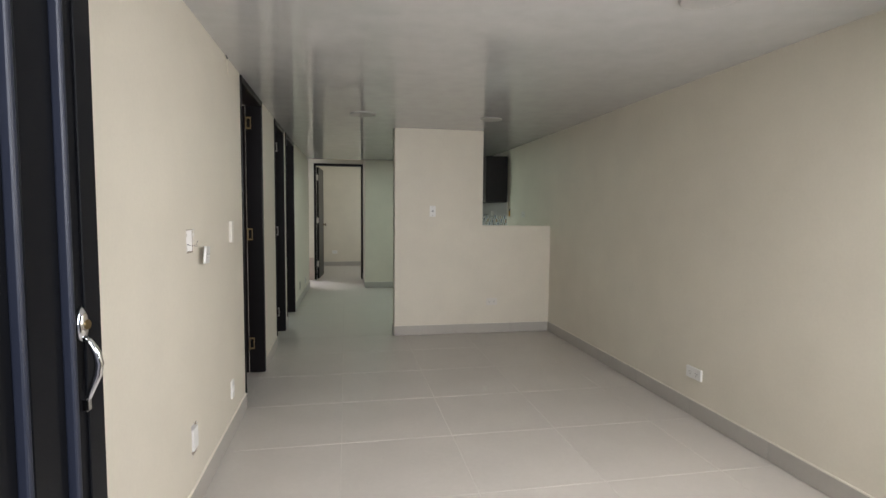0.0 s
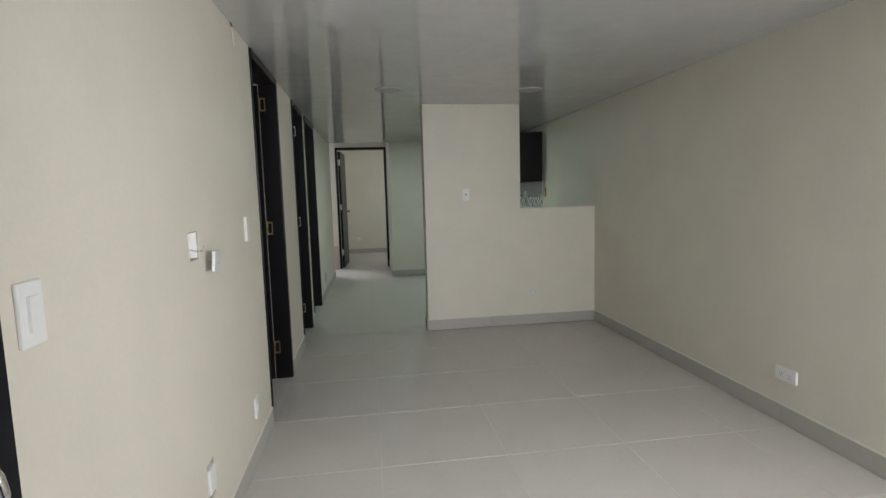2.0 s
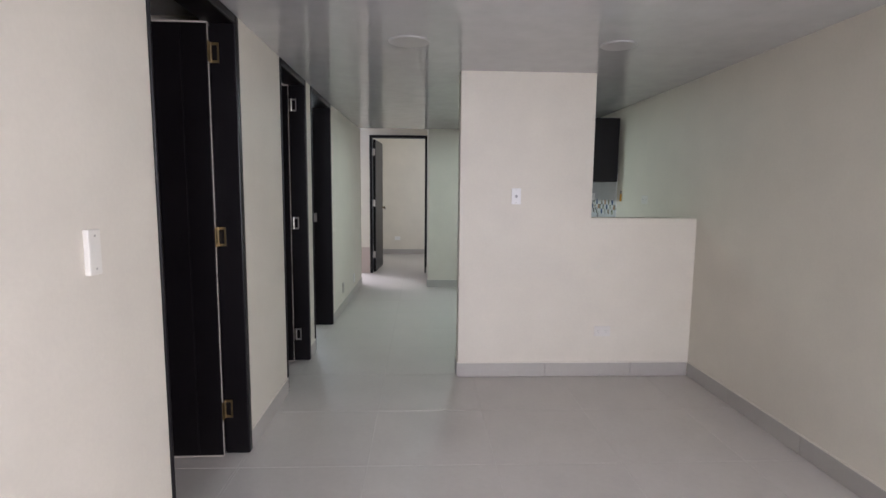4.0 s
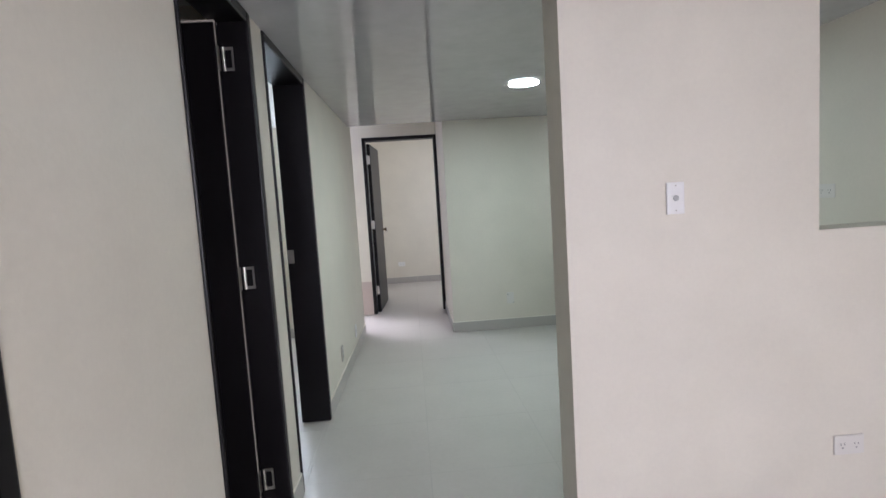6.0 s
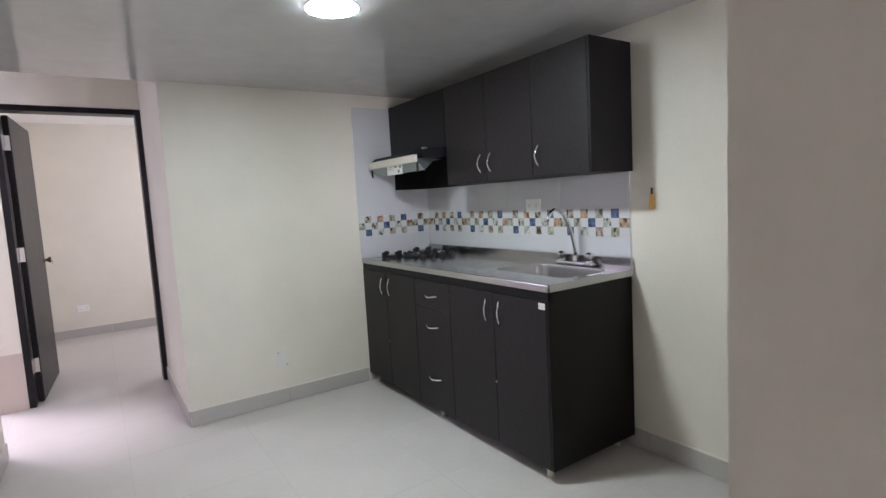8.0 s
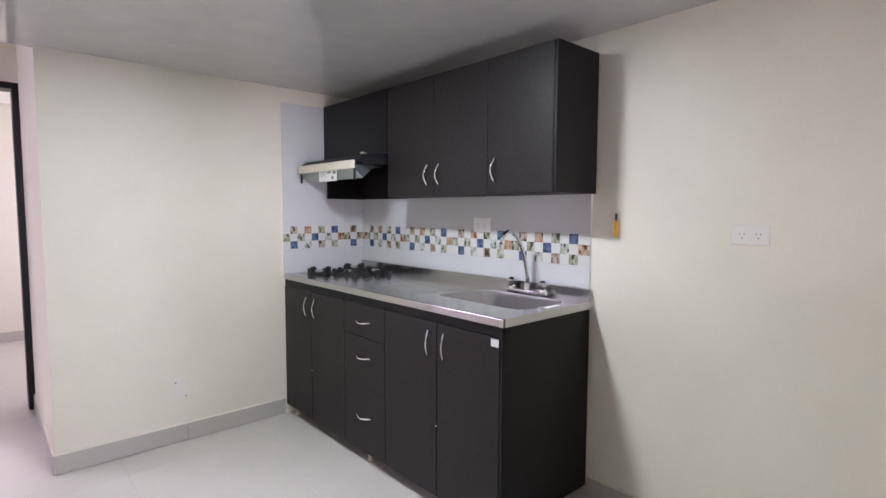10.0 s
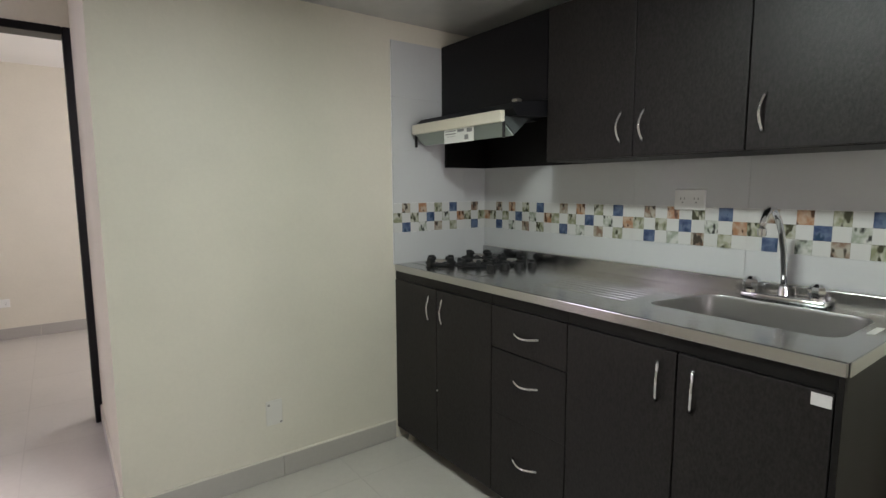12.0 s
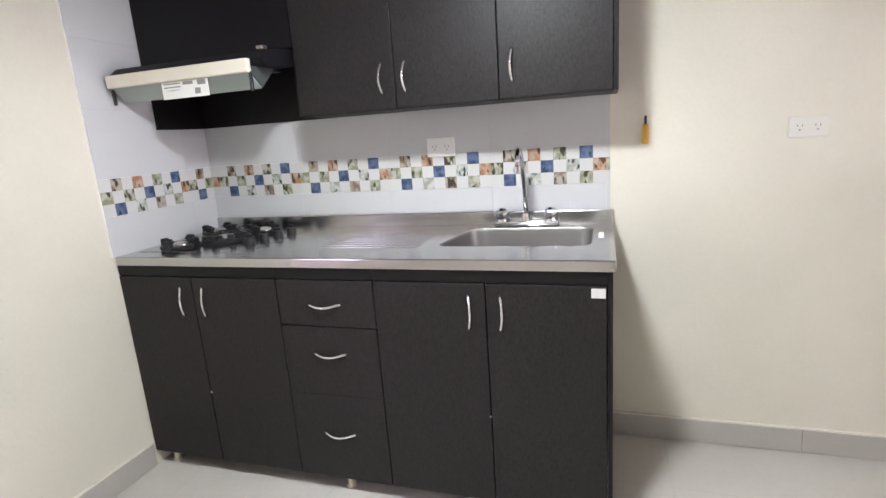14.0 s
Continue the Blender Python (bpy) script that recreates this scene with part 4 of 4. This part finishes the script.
def faucet():
    x, y, z = 2.096, 7.052, ZW
    f = thing("kitchen_faucet", (x, y, z), "chrome two-handle kitchen faucet behind the sink", "faucet")
    part("base_bar", box(x - 0.022, x + 0.022, y - 0.125, y + 0.125, z + 0.0005, z + 0.022, 0.008, 3), CHROME, f, "", True)
    part("collar", cyl((x, y, z + 0.021), 0.019, 0.014, 0.030, n=20, bevel=0.003), CHROME, f)
    pts = [(x, y, z + 0.05), (x - 0.006, y, z + 0.10), (x - 0.022, y, z + 0.165), (x - 0.048, y, z + 0.225), (x - 0.080, y, z + 0.272), (x - 0.118, y, z + 0.299),
           (x - 0.152, y - 0.002, z + 0.304), (x - 0.180, y - 0.004, z + 0.292), (x - 0.197, y - 0.005, z + 0.268), (x - 0.202, y - 0.005, z + 0.246)]
    sp = part("spout", tube(pts, 0.0095, 14), CHROME, f, "tall chrome spout arching over the sink", True)
    part("aerator", cyl((x - 0.202, y - 0.005, z + 0.248), 0.013, 0.012, -0.022, n=18, bevel=0.002), CHROME, sp)
    for s in (-1, 1):
        hd = part("valve", cyl((x, y + s * 0.095, z + 0.019), 0.022, 0.019, 0.014, n=18), CHROME, f)
        ky = y + s * 0.095
        bm = tube([(x, ky, z + 0.028 + 0.009 * k) for k in range(6)], 0.028, 9, [0.72, 0.92, 1.0, 1.0, 0.86, 0.45])
        part("handle", bm, CHROME, hd, "faceted chrome tap knob")


faucet()


# ---- wall cabinets and hood ----
WZ0, WZ1 = 1.377, 1.972


def wall_unit(y1, y0, doors, label, ends=()):
    u = thing("wall_cabinet", ((XU + XT) / 2, (y0 + y1) / 2, WZ0), label, "cabinet", "kitchen wall cabinets")
    z0, z1 = WZ0, WZ1
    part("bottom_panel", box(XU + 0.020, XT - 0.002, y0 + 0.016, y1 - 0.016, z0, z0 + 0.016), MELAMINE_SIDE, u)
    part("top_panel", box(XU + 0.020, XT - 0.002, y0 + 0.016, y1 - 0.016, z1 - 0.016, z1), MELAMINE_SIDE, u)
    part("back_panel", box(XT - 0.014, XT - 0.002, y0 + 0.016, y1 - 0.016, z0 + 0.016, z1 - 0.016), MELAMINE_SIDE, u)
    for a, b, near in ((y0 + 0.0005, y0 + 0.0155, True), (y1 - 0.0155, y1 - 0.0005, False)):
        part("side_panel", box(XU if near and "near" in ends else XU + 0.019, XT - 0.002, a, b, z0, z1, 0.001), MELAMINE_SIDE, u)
    for p, q, hy in doors:
        d = part("door", box(XU, XU + 0.018, p + 0.0020, q - 0.0020, z0 + 0.002, z1, 0.0018, 2), MELAMINE, u)
        if hy:
            bow_handle(d, (XU, hy, 1.535), (XU, hy + 0.003, 1.428), (-0.024, 0.004, 0))
    return u


wall_unit(7.845, 7.087, ((7.087, 7.453, 7.412), (7.453, 7.845, 7.500)), "dark espresso two-door wall cabinet")
wall_unit(7.087, 6.713, ((6.728, 7.087, 7.040),), "dark espresso single-door wall cabinet", ("near",))
hu = thing("wall_cabinet", ((XU + XT) / 2, 8.2, WZ0), "dark espresso wall cabinet housing the range hood", "cabinet", "kitchen wall cabinets")
part("side_panel", box(XU + 0.019, XT - 0.002, 7.8455, 7.861, WZ0, WZ1, 0.001), MELAMINE_SIDE, hu)
part("side_panel", box(XU + 0.019, XT - 0.002, 8.541, 8.5565, WZ0, WZ1, 0.001), MELAMINE_SIDE, hu)
part("top_panel", box(XU + 0.019, XT - 0.002, 7.861, 8.541, WZ1 - 0.016, WZ1), MELAMINE_SIDE, hu)
# This door is painted darker than its neighbours for the hood's shade.
part("door", box(XU, XU + 0.018, 7.847, 8.555, 1.625, WZ1, 0.0018, 2), SHADED_PANEL, hu, "hood panel with shade in its colour")
part("back_panel", box(XT - 0.014, XT - 0.002, 7.861, 8.541, WZ0, WZ1 - 0.016), MELAMINE_SIDE, hu)


def hood():
    """Pull-out range hood: dark top, cream front bar and a tilted glass visor with a paper label."""
    h = thing("range_hood", (1.75, 8.2, 1.50), "pull-out range hood with cream front bar and greenish visor", "range hood")
    y0, y1 = 7.905, 8.535
    bm = bmesh.new()
    prof = [(1.665, 1.576), (1.700, 1.604), (XU + 0.02, 1.624), (XU + 0.02, 1.56), (1.690, 1.552)]
    vs = [[bm.verts.new((px, y, pz)) for px, pz in prof] for y in (y0 - 0.045, y1)]
    n = len(prof)
    for i in range(n):
        bm.faces.new((vs[0][i], vs[0][(i + 1) % n], vs[1][(i + 1) % n], vs[1][i]))
    bm.faces.new(vs[0][::-1])
    bm.faces.new(vs[1])
    bmesh.ops.recalc_face_normals(bm, faces=bm.faces)
    part("top", bm, HOOD_TOP, h, "dark hood top")
    part("front_bar", box(1.645, 1.668, y0, y1, 1.530, 1.576, 0.004, 2), CREAM_PLASTIC, h, "cream front bar")

    def tilted(nm, a, b, material, lift, label=""):
        bm = bmesh.new()
        p, q = Vector((1.660, 0, 1.534)), Vector((1.722, 0, 1.484))
        d = (q - p).normalized()
        nrm = Vector((d.z, 0, -d.x))
        k0, k1 = (0.0, 1.0) if not lift else (0.20, 1.0)
        u, v = p.lerp(q, k0), p.lerp(q, k1)
        t0, t1 = (0.0, 0.005) if not lift else (0.0055, 0.0065)
        vs = [bm.verts.new((w.x + nrm.x * t, y, w.z + nrm.z * t)) for t in (t0, t1) for w, y in ((u, a), (v, a), (v, b), (u, b))]
        for f in ((3, 2, 1, 0), (4, 5, 6, 7), (0, 1, 5, 4), (1, 2, 6, 5), (2, 3, 7, 6), (3, 0, 4, 7)):
            bm.faces.new([vs[i] for i in f])
        bmesh.ops.recalc_face_normals(bm, faces=bm.faces)
        return part(nm, bm, material, h, label)

    tilted("visor", y0 + 0.006, y1 - 0.006, VISOR_GLASS, 0, "greenish glass visor, its reflection put into the grey")
    lab = part("label", box(1.6585, 1.6595, 8.085, 8.290, 1.470, 1.531), PAPER, h, "white paper label hanging from the bar")
    for a, b, c, d in ((8.205, 8.280, 1.520, 1.524), (8.150, 8.195, 1.515, 1.526), (8.205, 8.280, 1.508, 1.512), (8.095, 8.130, 1.510, 1.526), (8.120, 8.145, 1.480, 1.500), (8.210, 8.270, 1.498, 1.500)):
        part("print", box(1.6580, 1.6584, a, b, c, d), INK, lab)
    part("switch_cap", box(1.690, 1.720, y0 - 0.040, y0 - 0.012, 1.606, 1.618, 0.004, 2), NICKEL, h, "small metal cap")
    for y in (y0, y1 - 0.012):
        bm = bmesh.new()
        tri = [(1.664, 1.552), (1.800, 1.552), (1.722, 1.486), (1.668, 1.528)]
        vs = [[bm.verts.new((px, yy, pz)) for px, pz in tri] for yy in (y, y + 0.004)]
        for i in range(4):
            bm.faces.new((vs[0][i], vs[0][(i + 1) % 4], vs[1][(i + 1) % 4], vs[1][i]))
        bm.faces.new(vs[0][::-1])
        bm.faces.new(vs[1])
        bmesh.ops.recalc_face_normals(bm, faces=bm.faces)
        part("side_cheek", bm, CHEEK, h)
        part("bracket", box(1.660, 1.672, y, y + 0.010, 1.470, 1.535, 0.002), DARK_PLASTIC, h)
    part("filter", box(1.72, XU + 0.015, y0 + 0.01, y1 - 0.014, 1.545, 1.552), DARK_PLASTIC, h)


hood()

tg = thing("hanging_tag", (XR, 6.615, 1.24), "small amber yellow plastic tool hanging from a nail", "hanging tool")
part("nail", tube([(XR + 0.004, 6.617, 1.288), (XR - 0.016, 6.617, 1.292)], 0.002, 8), WIRE, tg)
part("cap", box(XR - 0.014, XR - 0.005, 6.612, 6.621, 1.262, 1.292, 0.003, 2), DARK_PLASTIC, tg, "black cap")
part("body", box(XR - 0.018, XR - 0.003, 6.6055, 6.6275, 1.192, 1.263, 0.006, 3), YELLOW, tg, "amber yellow body", True)

# ---- patio things ----
tagged(part("patio_low_wall", box(-1.9, -0.70, 11.1, 11.25, -0.012, 0.62, 0.01, 2), PINK_TILE), "low pinkish clad wall in the patio", "low wall", kind="structure")
tagged(part("wall_cladding", box(-0.69, FD[0], YFD - 0.006, YFD, 0.0, 0.400), PINK_TILE), "low pinkish cladding beside the far door", "cladding", kind="structure")
crate = thing("red_crate", (-0.95, 10.38, -0.012), "red plastic crate on the patio floor", "crate")
part("tub", boxes((-1.15, -0.78, 10.26, 10.52, -0.012, 0.0), (-1.15, -1.14, 10.26, 10.52, 0.0, 0.10), (-0.79, -0.78, 10.26, 10.52, 0.0, 0.10), (-1.14, -0.79, 10.26, 10.27, 0.0, 0.10), (-1.14, -0.79, 10.51, 10.52, 0.0, 0.10)), RED, crate)


def sack():
    bm = bmesh.new()
    bmesh.ops.create_icosphere(bm, subdivisions=4, radius=1.0)
    for v in bm.verts:
        p = v.co.copy()
        k = 1 + 0.22 * noise.noise(p * 2.1) + 0.10 * noise.noise(p * 5.3)
        v.co = Vector((-0.965 + p.x * 0.15 * k, 10.39 + p.y * 0.10 * k, max(0.002, 0.18 + p.z * 0.19 * k)))
    return tagged(part("white_sack", bm, BAG, None, "", True), "crumpled white plastic sack in a red crate", "sack")


sack()


# ---- wall tiles of the kitchen ----
def piece_mesh(name, sx, sy, sz, bevel, material, cache={}):
    """One bevelled slab, shared by all pieces of its size."""
    key = (name, round(sx, 3), round(sy, 3), round(sz, 3), material.name)
    if key not in cache:
        bm = box(-sx / 2, sx / 2, -sy / 2, sy / 2, -sz / 2, sz / 2)
        es = list(bm.edges)
        if bevel:
            bmesh.ops.bevel(bm, geom=es, offset=bevel, segments=1, affect="EDGES")
        me = bpy.data.meshes.new(name)
        bm.to_mesh(me)
        bm.free()
        me.materials.append(material)
        cache[key] = me
    return cache[key]


def piece(name, parent, c, s, bevel, material):
    ob = bpy.data.objects.new(name, piece_mesh(name, *s, bevel, material))
    scene.collection.objects.link(ob)
    ob.parent = parent
    ob.location = Vector(c) - parent.location
    return ob


PU = 0.4405                     # width of one border tile
SQ = PU / 9
TOP, MID, LOW = "wnwowgwbw", "gwgwbwfwo", "wbwfwnwgw"
ROWS_Z = ((1.1755, TOP), (1.128, MID), (1.0805, LOW))


def clad(name, label, axis, start, end, z_rows, first):
    """White tiles with the printed border; runs from start to end along the wall."""
    s = 1 if end > start else -1
    fixed = XR - 0.0045 if axis == "y" else YK - 0.0045
    t = thing(name, (fixed, (start + end) / 2, 1.4) if axis == "y" else ((start + end) / 2, fixed, 1.4), label, "wall tiles", kind="structure")
    a, b = sorted((start, end))
    zs0, zs1 = z_rows[0][0], z_rows[-1][1]
    part("grout", box(XR - 0.006, XR - 0.0002, a, b, zs0, zs1) if axis == "y" else box(a, b, YK - 0.006, YK - 0.0002, zs0, zs1), TILE_GROUT, t)

    def put(nm, u0, u1, z0, z1, gap, bevel, material):
        lo, hi = max(a, min(u0, u1)), min(b, max(u0, u1))
        if hi - lo < 0.006:
            return
        w, h = hi - lo - gap, z1 - z0 - gap
        cu, cz = (lo + hi) / 2, (z0 + z1) / 2
        if axis == "y":
            piece(nm, t, (XR - 0.0055, cu, cz), (0.009, w, h), bevel, material)
        else:
            piece(nm, t, (cu, YK - 0.0055, cz), (w, 0.009, h), bevel, material)

    k = first
    while s * k < s * end:
        for z0, z1 in z_rows:
            if z0 <= 1.1 <= z1:
                for zc, row in ROWS_Z:
                    for i, ch in enumerate(row):
                        put("mosaic_square", k + s * SQ * i, k + s * SQ * (i + 1), zc - 0.0237, zc + 0.0237, 0.0002, 0.0, MOSAIC[ch])
            else:
                put("white_tile", k, k + s * PU, z0, z1, 0.0006, 0.0002, WHITE_TILE)
        k += s * PU


ROWS_W = ((0.957, 1.056), (1.056, 1.200), (1.200, 1.4565))
clad("tiles_side", "glossy white wall tiles with a printed mosaic border", "y", YK - 0.0105, 6.738, ROWS_W, 8.512 + PU)
clad("tiles_end", "glossy white wall tiles with a printed mosaic border", "x", 1.548, XR, ((0.899, 1.056), (1.056, 1.200), (1.200, 1.4565), (1.4565, 1.7065), (1.7065, 1.966)), 1.548)


# ---- baseboards ----
def baseboard(label, runs):
    """Cut floor tiles set on edge along walls, with a caulked top. runs: (axis, wall, side, from, to)."""
    first = runs[0]
    mid = (first[3] + first[4]) / 2
    t = thing("baseboard", (first[1], mid, 0) if first[0] == "y" else (mid, first[1], 0), label, "baseboard", kind="structure")
    bm = bmesh.new()
    for axis, w, side, u0, u1 in runs:
        k = u0
        while k < u1 - 0.004:
            e = min(k + 0.605, u1)
            c = w + side * 0.0052
            if axis == "y":
                piece("baseboard_tile", t, (c, (k + e) / 2, 0.0495), (0.010, e - k - 0.002, 0.095), 0.0012, BASE_TILE)
            else:
                piece("baseboard_tile", t, ((k + e) / 2, c, 0.0495), (e - k - 0.002, 0.010, 0.095), 0.0012, BASE_TILE)
            k = e
        x0, x1 = sorted((w + side * 0.0004, w + side * 0.0085))
        if axis == "y":
            add_box(bm, x0, x1, u0, u1, 0.0972, 0.1035)
        else:
            add_box(bm, u0, u1, x0, x1, 0.0972, 0.1035)
    part("caulk_line", bm, CAULK, t, "thin line of pale caulk")
    return t


baseboard("grey tile baseboard along the corridor wall", [("y", XL, 1, 0.44, D1[0]), ("y", XL, 1, D1[1], D2[0]), ("y", XL, 1, D2[1], D3[0])])
lean = baseboard("grey tile baseboard along the leaning end of the corridor wall", [("y", XL, 1, D3[1], YW)])
lean.location.x += (XW - XL) / 2
lean.rotation_euler.z = -math.atan2(XW - XL, YW - D3[1])
baseboard("grey tile baseboard along the long wall", [("y", XR, -1, 0.525, YP0 - 0.011), ("y", XR, -1, YP1, YK)])
baseboard("grey tile baseboard of the partition", [("x", YP0, -1, XP0, XR - 0.011), ("y", XP0, -1, YP0, YP1)])
baseboard("grey tile baseboard of the kitchen end wall", [("x", YK, -1, XA, XR - 0.6), ("y", XA, -1, YK, YFD)])
baseboard("grey tile baseboard of the far room", [("x", YB, -1, -0.56, XR), ("y", -0.575, 1, YFD + TH, YB)])
baseboard("grey tile baseboard of the back bedroom", [("x", 8.85, -1, XB, XL - TH)])

# ---- floor tiles ----
PIT = 0.605
tile_floor = tagged(part("floor", boxes((XB, XR, 0.30, YLE, -0.10, -0.0018), (-0.69, XR, YLE, YB, -0.10, -0.0018)), GROUT), "grey porcelain tile floor with pale joints", "floor", kind="structure")

# Past the partition the joints are coloured as if lost in bright light.
part("joint_filling", boxes((XL, XR, YP1, YLE, -0.0018, -0.0004), (-0.69, XR, YLE, YB, -0.0018, -0.0004)), WASHED_GROUT, tile_floor, "tile joints near the tile colour, as bright light washes them out")


def lay(x0, x1, y0, y1):
    i0, i1 = math.floor((x0 - 0.016) / PIT), math.ceil((x1 - 0.016) / PIT)
    j0, j1 = math.floor((y0 - 2.291) / PIT), math.ceil((y1 - 2.291) / PIT)
    for i in range(i0, i1):
        for j in range(j0, j1):
            a, b = max(x0, 0.016 + PIT * i), min(x1, 0.016 + PIT * (i + 1))
            c, d = max(y0, 2.291 + PIT * j), min(y1, 2.291 + PIT * (j + 1))
            if b - a > 0.012 and d - c > 0.012:
                piece("floor_tile", tile_floor, ((a + b) / 2, (c + d) / 2, -0.005), (b - a - 0.0045, d - c - 0.0045, 0.010), 0.0008, FLOOR_TILE)


lay(XL, XR, 0.42, 8.95)
lay(-0.69, XR, YLE, YB)
lay(-1.9, XL, 3.0, 4.5)
lay(-1.9, XL, 4.6, 5.735)
lay(-2.4, XL, 5.835, 8.85)
